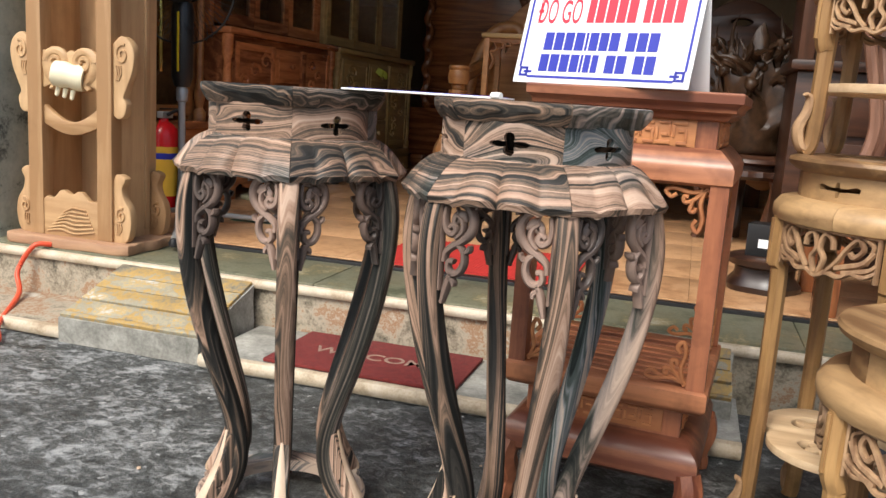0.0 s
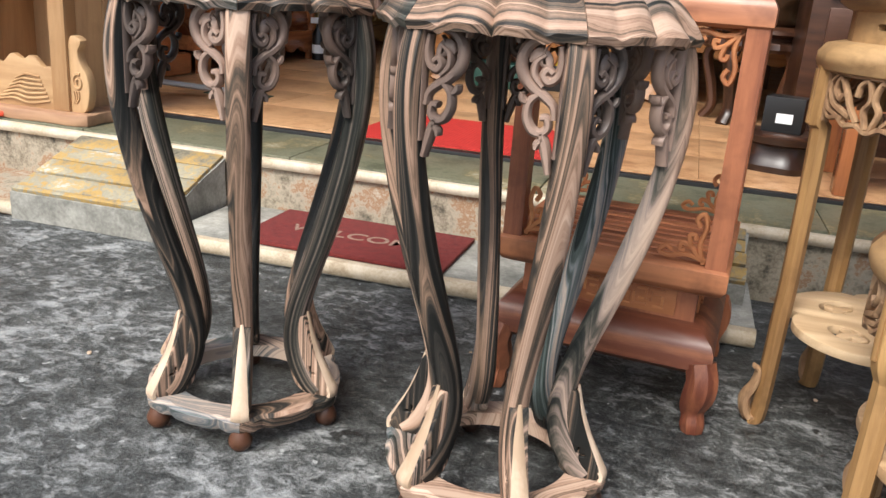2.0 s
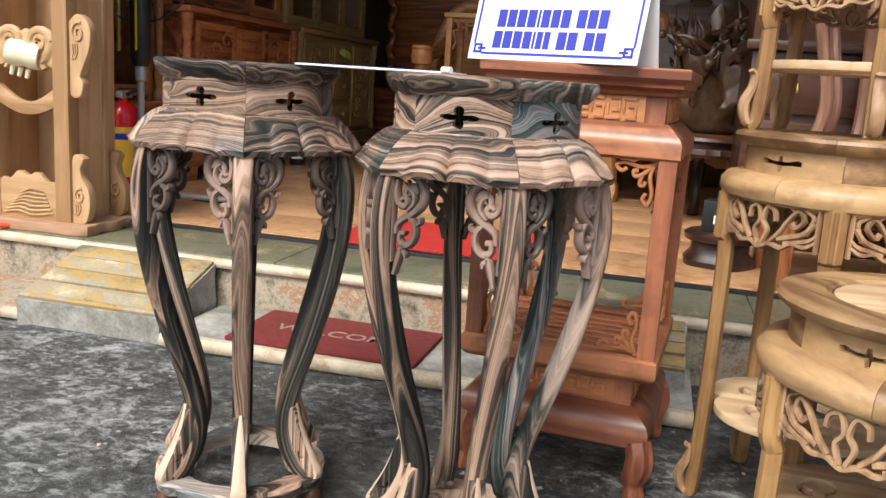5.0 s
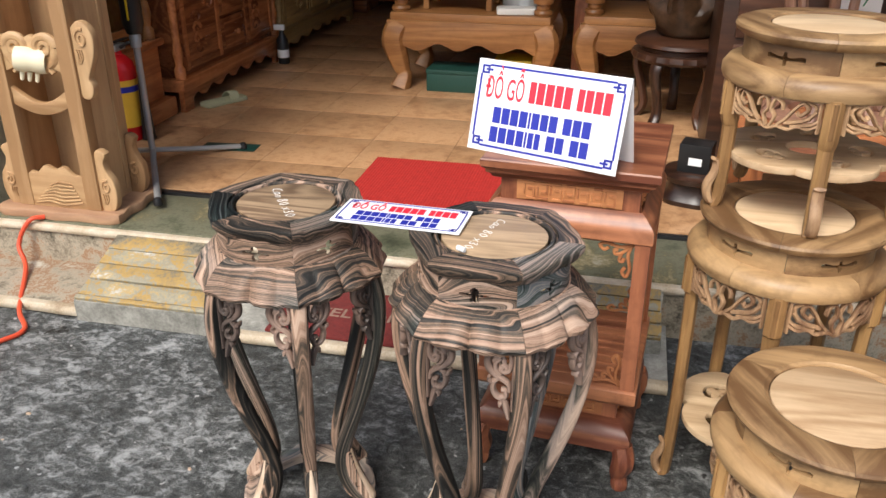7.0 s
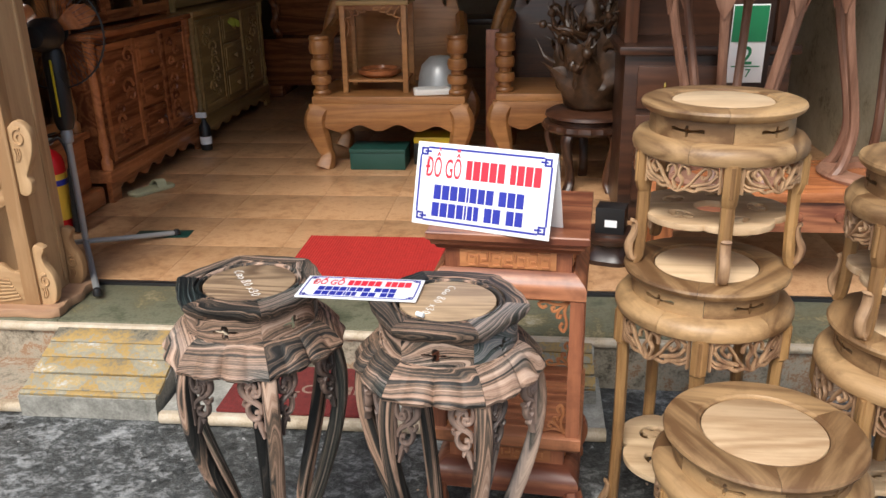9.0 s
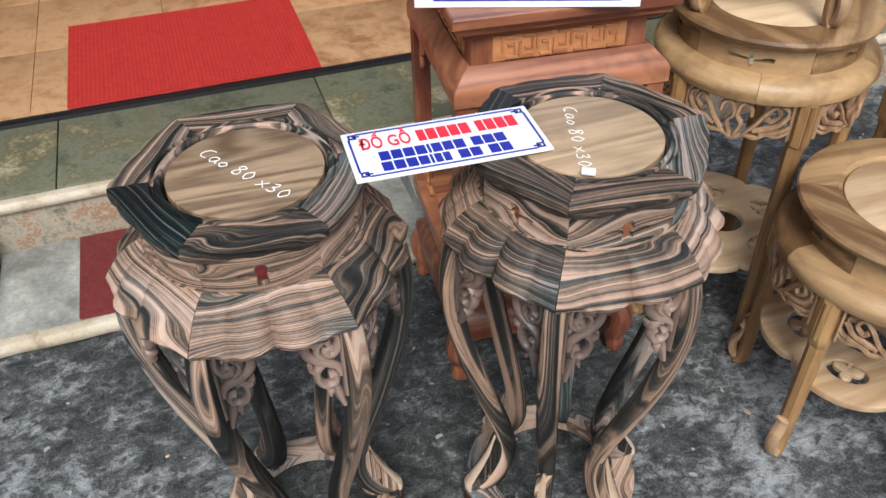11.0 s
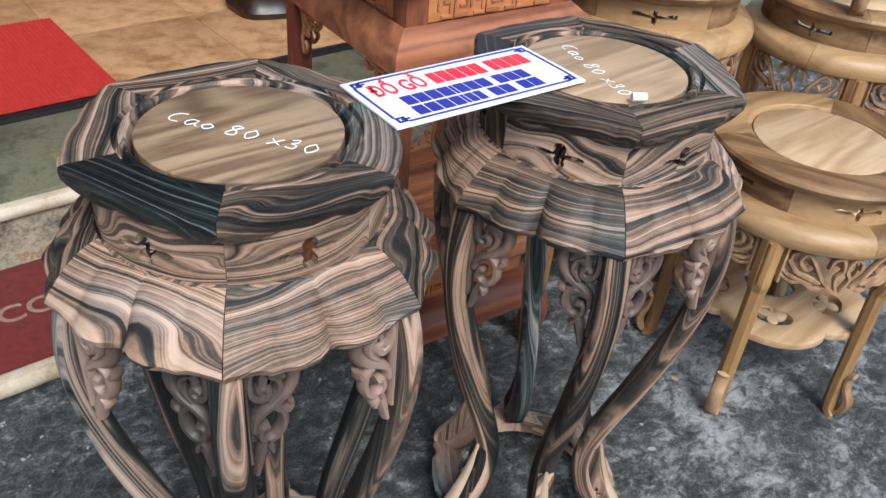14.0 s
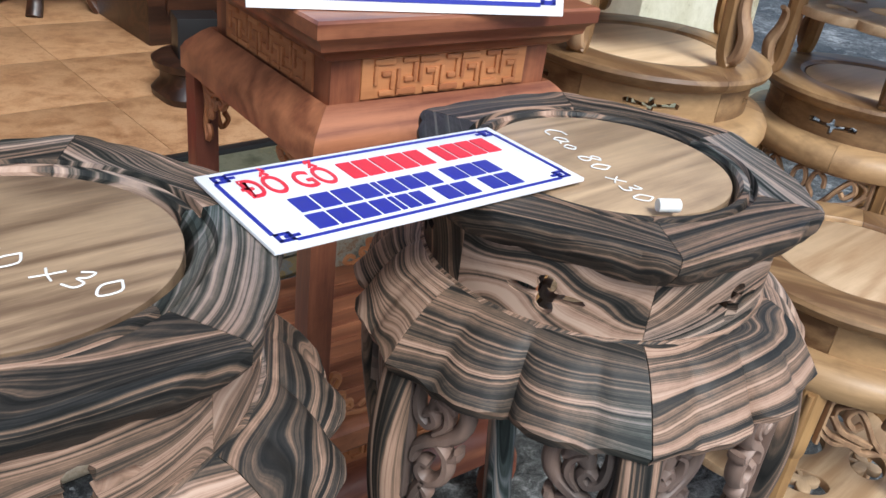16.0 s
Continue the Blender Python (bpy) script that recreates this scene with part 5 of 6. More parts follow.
for k in range(3):
    a = 2 * math.pi * k / 3 + 0.5
    part("blade", sweep([Vector(((0.04 + 0.15 * i / 6) * math.cos(a), (0.04 + 0.15 * i / 6) * math.sin(a), -0.06 + 0.02 * math.sin(i))) for i in range(7)], (-math.sin(a), math.cos(a), 0.5), by_height([(0, 0.02), (0.6, 0.06), (1, 0.03)]), 0.002, 6, 0.2), dark_z, head, "dark translucent blade")
plate = tagged(part("metal_plate", box(-0.13, 0.13, -0.05, 0.05, 0, 0.003, 0.001), green_paint, None, "", pose(-1.1, 1.9, FLOOR_Z + 0.001, 0, 0, 5)), "dark green flat plate lying on the shop floor", "plate")


# ---- cabinets along the west wall ----
def carved_field(w, h, seed, mat, panel, n=9):
    """Relief of leaves and curls on a door panel, in the x-z plane, facing -y."""
    rnd = random.Random(seed)
    for i in range(n):
        x, z = rnd.uniform(-0.36, 0.36) * w, (i + 0.5) / n * h - h / 2
        r = min(w, h) * rnd.uniform(0.1, 0.18)
        s = rnd.choice((-1, 1))
        pts = [Vector((x + s * r * 1.4 * (1 - k / 9) * math.cos(0.9 * k), 0, z + r * (1 - k / 9) * math.sin(0.9 * k))) for k in range(8)]
        part("carved_leaf", sweep(pts, (0, 1, 0), 0.008, lambda t: 0.012 * (1.15 - t), 6, 0.2), mat, panel, "", pose(0, -0.014, 0))


def door(parent, x, z, w, h, y, mat, seed):
    d = part("door", box(-w / 2, w / 2, -0.012, 0.01, -h / 2, h / 2, 0.004), mat, parent, "", pose(x, y, z))
    for sx in (-1, 1):
        part("stile", box(sx * (w / 2 - 0.02) - 0.018, sx * (w / 2 - 0.02) + 0.018, -0.02, -0.011, -h / 2, h / 2, 0.003), mat, d)
        part("rail", box(-w / 2 + 0.035, w / 2 - 0.035, -0.019, -0.011, sx * (h / 2 - 0.02) - 0.018, sx * (h / 2 - 0.02) + 0.018, 0.003), mat, d)
    carved_field(w * 0.75, h * 0.8, seed, mat, d)
    return d


def drawer(parent, x, z, w, h, y, mat):
    d = part("drawer", box(-w / 2, w / 2, -0.014, 0.01, -h / 2, h / 2, 0.006), mat, parent, "", pose(x, y, z))
    part("panel", box(-w / 2 + 0.03, w / 2 - 0.03, -0.02, -0.013, -h / 2 + 0.025, h / 2 - 0.025, 0.004), mat, d)
    part("knob", lathe([(0, 0), (0.008, 0), (0.008, 0.012), (0.017, 0.02), (0.014, 0.03), (0, 0.033)], 14), mat, d, "", pose(0, -0.018, 0, 90))


def glazed_door(parent, x, z, w, h, y, mat):
    g = part("glass_door", cut_plate(rounded_rect(-w / 2, w / 2, -h / 2, h / 2, 1), [[(-w / 2 + 0.05, -h / 2 + 0.06), (w / 2 - 0.05, -h / 2 + 0.06), (w / 2 - 0.05, h / 2 - 0.06), (-w / 2 + 0.05, h / 2 - 0.06)]], 0.025), mat, parent, "", pose(x, y, z))
    pane = part("pane", box(-w / 2 + 0.05, w / 2 - 0.05, -0.003, 0.003, -h / 2 + 0.06, h / 2 - 0.06, 0), glass, g, "dark clear glass")
    pane.visible_shadow = False
    return g


def cabinet(y0, y1, front_x, mat, label, spans, depth=0.48):
    """spans: (width share, 'd' for a door or 'w' for drawers). Local x runs along the wall, the front faces local -y."""
    w = y1 - y0
    cab = thing("display_cabinet", pose(front_x - depth / 2, (y0 + y1) / 2, FLOOR_Z, 0, 0, 90), label, "cabinet", "display cabinets")
    hd = depth / 2
    part("plinth", box(-w / 2, w / 2, -hd - 0.02, hd, 0.1, 0.17, 0.015), mat, cab)
    apron = [(-w / 2, 0.0), (-w / 2 + 0.09, 0.0)] + [(-w / 2 + 0.09 + (w - 0.18) * i / 30, 0.06 + 0.018 * math.sin(i * 1.26) + 0.02 * (1 - abs(2 * i / 30 - 1))) for i in range(31)] + [(w / 2 - 0.09, 0.0), (w / 2, 0.0), (w / 2, 0.11), (-w / 2, 0.11)]
    part("apron", cut_plate(apron, [], 0.03, 0, 0.004), mat, cab, "scalloped carved apron", pose(0, -hd, 0))
    for sx in (-1, 1):
        part("foot", box(sx * (w / 2 - 0.05) - 0.05, sx * (w / 2 - 0.05) + 0.05, hd - 0.1, hd, 0, 0.11, 0.01), mat, cab)
    part("carcass", box(-w / 2 + 0.03, w / 2 - 0.03, -hd + 0.015, hd, 0.17, 0.83, 0.004), mat, cab)
    part("counter", box(-w / 2 - 0.005, w / 2 + 0.005, -hd - 0.03, hd, 0.83, 0.865, 0.012), mat, cab)
    for sx in (-1, 1):
        part("column", lathe([(0.0, 0.17), (0.03, 0.17), (0.03, 0.22), (0.018, 0.24), (0.028, 0.3), (0.02, 0.36), (0.024, 0.6), (0.018, 0.7), (0.028, 0.74), (0.03, 0.83), (0, 0.83)], 16), mat, cab, "", pose(sx * (w / 2 - 0.03), -hd + 0.01, 0))
    x = -w / 2 + 0.07
    for k, (share, kind) in enumerate(spans):
        sw = (w - 0.14) * share
        if kind == "d":
            door(cab, x + sw / 2, 0.5, sw - 0.02, 0.6, -hd + 0.01, mat, k + int(y0 * 7))
        else:
            for j in range(3):
                drawer(cab, x + sw / 2, 0.3 + j * 0.2, sw - 0.02, 0.185, -hd + 0.01, mat)
        x += sw
    top0, top1 = 0.865, 2.05
    uy = -hd + 0.1
    for sx in (-1, 1):
        part("upper_side", box(sx * (w / 2 - 0.03) - 0.02, sx * (w / 2 - 0.03) + 0.02, uy, hd, top0, top1, 0.004), mat, cab)
    part("upper_back", box(-w / 2 + 0.05, w / 2 - 0.05, hd - 0.03, hd - 0.004, top0, top1, 0.002), mat, cab)
    for z in (top0 + 0.02, 1.28, 1.66):
        part("shelf", box(-w / 2 + 0.05, w / 2 - 0.05, uy + 0.04, hd - 0.03, z, z + 0.02, 0.002), mat, cab)
    part("cornice", box(-w / 2 - 0.03, w / 2 + 0.03, uy - 0.05, hd, top1, top1 + 0.08, 0.02), mat, cab)
    n = len(spans)
    for k in range(n):
        glazed_door(cab, -w / 2 + 0.05 + (w - 0.1) * (k + 0.5) / n, (top0 + top1) / 2 + 0.01, (w - 0.1) / n - 0.006, top1 - top0 - 0.02, uy + 0.01, mat)
    return cab


cabinet(2.38, 3.66, -1.59, dark_x, "dark red carved display cabinet with glass doors above", ((0.38, "d"), (0.28, "w"), (0.34, "d")))
cabinet(3.72, 5.2, -1.6, olive_x, "olive-brown carved display cabinet with glass doors above", ((0.36, "d"), (0.3, "w"), (0.34, "d")))

# grandfather clock between the entrance and the cabinets
clock = thing("grandfather_clock", pose(-1.86, 2.06, FLOOR_Z, 0, 0, 90), "dark amber grandfather clock with glass door and brass weights", "clock")
part("base", box(-0.29, 0.29, -0.26, 0.2, 0.0, 0.1, 0.02), dark_x, clock, "stepped base")
part("base_step", box(-0.26, 0.26, -0.21, 0.2, 0.1, 0.36, 0.012), dark_x, clock)
part("base_ledge", box(-0.28, 0.28, -0.24, 0.2, 0.36, 0.4, 0.015), dark_x, clock)
part("back", box(-0.22, 0.22, 0.1, 0.16, 0.4, 2.1, 0.004), amber_x, clock)
for sx in (-1, 1):
    part("side", box(sx * 0.2 - 0.03, sx * 0.2 + 0.03, -0.16, 0.12, 0.4, 2.1, 0.006), amber_x, clock)
    part("column", lathe([(0, 0.4), (0.032, 0.4), (0.032, 0.44), (0.018, 0.46), (0.03, 0.52), (0.018, 0.58), (0.022, 1.6), (0.03, 1.66), (0, 1.66)], 16), amber_x, clock, "", pose(sx * 0.225, -0.185, 0))
    part("weight", lathe([(0, 0.62), (0.018, 0.622), (0.02, 0.63), (0.02, 1.02), (0.018, 1.03), (0.003, 1.035), (0.003, 1.6), (0, 1.6)], 16), brass, clock, "brass weight", pose(sx * 0.07 + 0.02, -0.05, 0))
g = part("door_frame", cut_plate(rounded_rect(-0.18, 0.18, 0.42, 1.9, 1), [[(-0.12, 0.5), (-0.09, 0.47), (0.09, 0.47), (0.12, 0.5), (0.12, 1.82), (-0.12, 1.82)]], 0.025), amber_x, clock, "", pose(0, -0.15, 0))
pane = part("pane", box(-0.13, 0.13, -0.003, 0.003, 0.46, 1.83, 0), glass, g)
pane.visible_shadow = False
part("hood", box(-0.26, 0.26, -0.22, 0.18, 2.1, 2.2, 0.03), amber_x, clock)

# dark cabinet with a twisted column at the back
dark_cab = thing("dark_sideboard", pose(-1.2, 5.75, FLOOR_Z), "dark carved sideboard with twisted columns at the back wall", "sideboard")
part("body", box(-0.5, 0.5, -0.25, 0.25, 0.1, 0.5, 0.01), dark_x, dark_cab)
part("upper_body", box(-0.48, 0.48, 0.0, 0.25, 0.5, 2.2, 0.01), dark_x, dark_cab)
for sx in (-1, 1):
    part("foot", box(sx * 0.42 - 0.06, sx * 0.42 + 0.06, -0.25, 0.25, 0, 0.1, 0.02), dark_x, dark_cab)
    part("column", sweep([Vector((sx * 0.4 + 0.022 * math.cos(i * 0.6), -0.15 + 0.022 * math.sin(i * 0.6), 0.5 + i * 0.02)) for i in range(80)], (1, 0.3, 0), 0.03, 0.03, 8, 0.1), dark_z, dark_cab, "twisted column")


# ---- armchairs at the back ----
def beaded_post(h):
    prof = [(0, 0)]
    z = 0
    for r, dz in ((0.055, 0.03), (0.04, 0.03), (0.06, 0.05), (0.038, 0.03), (0.058, 0.06), (0.04, 0.03), (0.062, 0.07), (0.06, 0.03)):
        prof += [(r * 0.9, z + 0.002), (r, z + dz / 2), (r * 0.9, z + dz - 0.002)]
        z += dz
    k = h / z
    return [(r, q * k) for r, q in prof] + [(0, h)]


def big_armchair(x, y, mat, back_mat, label):
    ch = thing("armchair", pose(x, y, FLOOR_Z), label, "armchair", "carved armchairs")
    part("seat", box(-0.45, 0.45, 0.02, 0.66, 0.37, 0.43, 0.012), mat, ch)
    apron = [(-0.46, 0.19)] + [(-0.46 + 0.92 * i / 24, 0.235 + 0.02 * math.sin(i * 1.05) + 0.02 * (1 - (2 * i / 24 - 1) ** 2)) for i in range(1, 24)] + [(0.46, 0.19), (0.46, 0.38), (-0.46, 0.38)]
    part("apron", cut_plate(apron, [], 0.05, 0, 0.008), mat, ch, "scalloped front apron", pose(0, 0.03, 0))
    for sx in (-1, 1):
        for yy in (0.05, 0.6):
            part("leg", sweep(spline([(sx * 0.4, yy, 0.36), (sx * 0.435, yy - 0.02, 0.28), (sx * 0.4, yy, 0.13), (sx * 0.38, yy, 0.07), (sx * 0.4, yy - 0.02, 0.0)], 5), (1, 0, 0), by_height([(0, 0.065), (0.3, 0.07), (0.65, 0.04), (1, 0.06)]), by_height([(0, 0.055), (0.65, 0.04), (1, 0.055)]), 10, 0.4), mat, ch, "curved claw-foot leg")
        part("arm_post", lathe(beaded_post(0.34), 18), mat, ch, "turned arm post", pose(sx * 0.4, 0.09, 0.43))
        part("arm", sweep(spline([(sx * 0.4, 0.12, 0.72), (sx * 0.41, 0.35, 0.74), (sx * 0.38, 0.62, 0.82)], 5), (0, 0, 1), 0.04, 0.035, 8, 0.4), mat, ch)
    back = [(-0.36, 0), (0.36, 0), (0.38, 0.35), (0.3, 0.62)] + [(0.3 - 0.6 * i / 12, 0.62 + 0.2 * math.sin(math.pi * i / 12)) for i in range(1, 12)] + [(-0.3, 0.62), (-0.38, 0.35)]
    holes = [oval(s * 0.27, 0.5, 0.02, 0.06, 14, s * 0.2) for s in (-1, 1)] + [oval(0, 0.7, 0.07, 0.03, 14)]
    part("backrest", cut_plate(back, holes, 0.05, 0, 0.01), back_mat, ch, "tall pierced backrest", pose(0, 0.64, 0.43, -6))
    part("back_scroll", sweep(spline([(-0.5, 0.63, 0.5), (-0.46, 0.64, 0.78), (-0.36, 0.67, 1.0), (-0.22, 0.7, 1.03), (-0.2, 0.69, 0.93)], 6), (0, 1, 0), 0.04, 0.04, 10, 0.1), mat, ch, "rounded scrolled back rail")
    return ch


big_armchair(-0.22, 3.1, amber_x, amber_x, "amber carved wooden armchair with beaded arm posts on the tile floor")
big_armchair(0.85, 3.2, amber_x, deep_x, "amber carved wooden armchair beside a dark round stand")

lat = thing("side_table", pose(-0.31, 3.4, FLOOR_Z + 0.43), "small honey-coloured lattice side table standing on an armchair seat", "side table")
part("top", box(-0.21, 0.21, -0.17, 0.17, 0.5, 0.525, 0.006), olive_x, lat)
part("shelf", box(-0.185, 0.185, -0.145, 0.145, 0.06, 0.075, 0.004), amber_x, lat)
for sx in (-1, 1):
    for sy in (-1, 1):
        part("leg", box(sx * 0.18 - 0.016, sx * 0.18 + 0.016, sy * 0.14 - 0.016, sy * 0.14 + 0.016, 0, 0.5, 0.004), amber_x, lat)
for s in (-1, 1):
    bm = bmesh.new()
    for i in range(4):
        x = s * (0.155 - 0.04 * i)
        sweep(spline([(x, 0, 0.49), (x - s * 0.02, 0, 0.47 + 0.006 * i), (x - s * 0.03, 0, 0.44 + 0.012 * i), (x, 0, 0.43 + 0.015 * i)], 4), (0, 1, 0), 0.006, 0.006, 6, 0.2, bm)
    sweep(spline([(s * 0.16, 0, 0.43), (s * 0.14, 0, 0.38), (s * 0.155, 0, 0.33)], 4), (0, 1, 0), 0.006, 0.007, 6, 0.2, bm)
    part("fret", bm, amber_x, lat, "carved corner fret", pose(0, -0.145, 0))
part("upper_rail", box(-0.165, 0.165, -0.15, -0.135, 0.475, 0.5, 0.003), amber_x, lat)
pot = tagged(part("round_tray", lathe([(0, 0), (0.1, 0.0), (0.13, 0.02), (0.135, 0.045), (0.11, 0.05), (0.1, 0.03), (0, 0.03)], 28), dark_x, None, "", pose(-0.31, 3.4, FLOOR_Z + 0.507)), "dark red round wooden tray inside the side table", "tray")
tagged(part("helmet", lathe([(0, 0.2), (0.06, 0.19), (0.11, 0.14), (0.13, 0.07), (0.135, 0.0), (0.12, 0.0), (0, 0.02)], 24), steel, None, "", pose(0.06, 3.38, FLOOR_Z + 0.432)), "shiny grey helmet resting on an armchair seat", "helmet")
tagged(part("folded_paper", wavy_board(0.2, 0.1, 0.035, 0.05, 3), white_cloth, None, "", pose(0.03, 3.2, FLOOR_Z + 0.432, 0, 0, 10)), "crumpled white paper on an armchair seat", "paper")
gb = thing("tool_box", pose(-0.29, 3.2, FLOOR_Z), "dark green metal box under an armchair", "box", "boxes")
part("body", box(-0.165, 0.165, -0.11, 0.11, 0, 0.1, 0.006), green_paint, gb)
part("lid", box(-0.168, 0.168, -0.113, 0.113, 0.1, 0.125, 0.006), green_paint, gb)
yb = thing("tool_box", pose(0.03, 3.32, FLOOR_Z), "black box with yellow lid under an armchair", "box", "boxes")
part("body", box(-0.12, 0.12, -0.1, 0.1, 0, 0.13, 0.006), black_rubber, yb)
part("lid", box(-0.122, 0.122, -0.102, 0.102, 0.13, 0.17, 0.01), yellow_plastic, yb, "yellow lid")
tagged(part("plank", box(-0.07, 0.07, -0.02, 0.02, 0, 0.75, 0.006), rose_z, None, "", pose(0.39, 3.62, FLOOR_Z, -3)), "red-brown plank standing between the armchairs", "plank")

# dark round stand with a root carving
rs = thing("round_stand", pose(0.91, 2.82, FLOOR_Z), "dark round carved stand on the tile floor", "stand")
part("top", lathe([(0, 0.42), (0.2, 0.42), (0.225, 0.405), (0.23, 0.39), (0.2, 0.375), (0.2, 0.35), (0, 0.35)], 40), deep_x, rs)
part("scalloped_edge", lathe([(0.18, 0.36), (0.235, 0.355), (0.24, 0.33), (0.225, 0.315), (0.18, 0.32)], 72, close=True, around=lambda a: 1 + 0.02 * math.cos(24 * a)), deep_x, rs)
for k in range(5):
    part("leg", sweep(spline([(0.19, 0, 0.33), (0.215, 0, 0.27), (0.18, 0, 0.15), (0.165, 0, 0.06), (0.2, 0, 0.0)], 5), (0, 1, 0), by_height([(0, 0.035), (0.5, 0.024), (1, 0.028)]), 0.022, 8, 0.4), deep_z, rs, "", rz(72 * k + 20))


def root_sculpture(x, y, z):
    rc = thing("root_carving", pose(x, y, z), "dark gnarled tree-root carving on the round stand", "sculpture")
    rnd = random.Random(11)
    bm = bmesh.new()
    bmesh.ops.create_icosphere(bm, subdivisions=4, radius=1)
    for v in bm.verts:
        n = noise.noise(v.co * 2.2) * 0.35 + noise.noise(v.co * 6) * 0.14
        v.co = Vector((v.co.x * 0.2, v.co.y * 0.14, v.co.z * 0.26 + 0.22)) * (1 + n)
        v.co.z = max(v.co.z, 0)
    part("body", bm, root_wood, rc)
    for i in range(64):
        a, u = rnd.uniform(0, 6.28), rnd.uniform(0.0, 1)
        p = Vector((0.14 * math.cos(a), 0.09 * math.sin(a), 0.08 + 0.36 * u))
        d = Vector((math.cos(a) * rnd.uniform(0.3, 1), math.sin(a) * 0.6, rnd.uniform(0.2, 1.2))).normalized()
        pts = [p]
        for k in range(6):
            d = (d + Vector((rnd.uniform(-0.6, 0.6), rnd.uniform(-0.6, 0.6), rnd.uniform(-0.3, 0.5)))).normalized()
            pts.append(pts[-1] + d * rnd.uniform(0.025, 0.055))
        if i % 2:
            bud = bmesh.new()
            bmesh.ops.create_icosphere(bud, subdivisions=2, radius=rnd.uniform(0.02, 0.034))
            for v in bud.verts:
                v.co *= 1 + 0.35 * noise.noise(v.co * 70 + Vector((i, 0, 0)))
            part("bud", bud, root_wood, rc, "carved bud", Matrix.Translation(pts[4]))
        part("branch", sweep(spline(pts, 3), (0.3, 0.4, 0.9), lambda t: 0.022 * (1.05 - t), lambda t: 0.02 * (1.05 - t), 7, 0.1), root_wood, rc)
    return rc


root_sculpture(0.93, 2.82, FLOOR_Z + 0.42)

# long dark altar table far back
altar = thing("altar_table", pose(0.45, 4.75, FLOOR_Z), "long dark red carved altar table at the back", "table")
part("top", sweep(spline([(-0.85, 0, 1.12), (-0.75, 0, 1.05), (0, 0, 1.04), (0.75, 0, 1.05), (0.85, 0, 1.12)], 6), (0, 1, 0), 0.22, 0.025, 8, 0.7), deep_x, altar)
part("apron", box(-0.7, 0.7, -0.19, -0.16, 0.88, 1.02, 0.006), deep_x, altar)
for i in range(9):
    part("roundel", lathe([(0.02, 0), (0.045, 0), (0.045, 0.012), (0.02, 0.012)], 18, close=True), amber_x, altar, "", pose(-0.6 + i * 0.15, -0.19, 0.95, 90))
part("lower_top", box(-0.6, 0.6, -0.3, 0.1, 0.7, 0.74, 0.01), deep_x, altar)
for sx in (-1, 1):
    part("leg", box(sx * 0.62 - 0.05, sx * 0.62 + 0.05, -0.18, 0.18, 0, 1.03, 0.012), deep_z, altar)

# ---- things by the east side ----
bench = thing("low_bench", pose(1.66, 1.6, FLOOR_Z), "dark red low display bench inside the entrance", "bench")
part("top", box(-0.62, 0.62, -0.24, 0.24, 0.36, 0.4, 0.01), dark_x, bench)
part("apron", box(-0.58, 0.58, -0.22, -0.19, 0.24, 0.36, 0.006), rose_x, bench)
for i in range(8):
    part("stud", lathe([(0, 0), (0.018, 0), (0.014, 0.008), (0, 0.011)], 14), rose_x, bench, "", pose(-0.5 + i * 0.143, -0.22, 0.3, 90))
for sx in (-1, 1):
    for sy in (-1, 1):
        part("leg", box(sx * 0.55 - 0.035, sx * 0.55 + 0.035, sy * 0.19 - 0.035, sy * 0.19 + 0.035, 0, 0.36, 0.008), dark_z, bench)


def tall_stand(x, y, z, turn, label):
    ts = thing("tall_flower_stand", pose(x, y, z, 0, 0, turn), label, "plant stand", "reddish flower stands")
    H = 0.88
    part("top", lathe([(0, H), (0.23, H), (0.24, H - 0.012), (0.235, H - 0.03), (0.2, H - 0.04), (0, H - 0.04)], 48), teak_x, ts)
    part("neck", lathe([(0.18, H - 0.038), (0.2, H - 0.04), (0.195, H - 0.1), (0.18, H - 0.1)], 48, close=True), redleg, ts)
    part("apron", lathe([(0.19, H - 0.1), (0.2, H - 0.1), (0.218, H - 0.12), (0.234, H - 0.15), (0.238, H - 0.165), (0.228, H - 0.165), (0.2, H - 0.13)], 72, close=True, around=lambda a: 1 + 0.012 * math.cos(6 * a)), redleg, ts, "flaring apron")
    n = 6
    for k in range(n):
        leg = spline([(0.215, 0, H - 0.12), (0.235, 0, H - 0.19), (0.228, 0, H - 0.28), (0.19, 0, H - 0.45), (0.15, 0, H - 0.62), (0.14, 0, 0.16), (0.165, 0, 0.06), (0.2, 0, 0.012)], 5)
        lg = part("leg", sweep(leg, (0, 1, 0), by_height([(0, 0.024), (0.3, 0.016), (0.8, 0.017), (1, 0.022)]), by_height([(0, 0.016), (0.4, 0.017), (0.8, 0.02), (1, 0.018)]), 8, 0.5), redleg, ts, "", rz(60 * k))
        part("knee_leaf", sweep(spline([(0.225, 0, H - 0.1), (0.248, 0, H - 0.16), (0.252, 0, H - 0.22), (0.246, 0, H - 0.27)], 5), (0, 1, 0), by_height([(0, 0.045), (0.5, 0.042), (1, 0.006)]), 0.007, 8, 0.4), redleg, lg, "carved leaf on the knee")
    part("base_ring", lathe([(0.12, 0.0), (0.215, 0.0), (0.22, 0.012), (0.21, 0.024), (0.12, 0.024)], 48, close=True), redleg, ts)
    return ts


tall_stand(1.34, 1.57, FLOOR_Z + 0.4, 8, "tall reddish flower stand with pierced apron on the bench")
tall_stand(1.93, 1.6, FLOOR_Z + 0.4, 20, "tall reddish flower stand with leaf-carved knees on the bench")

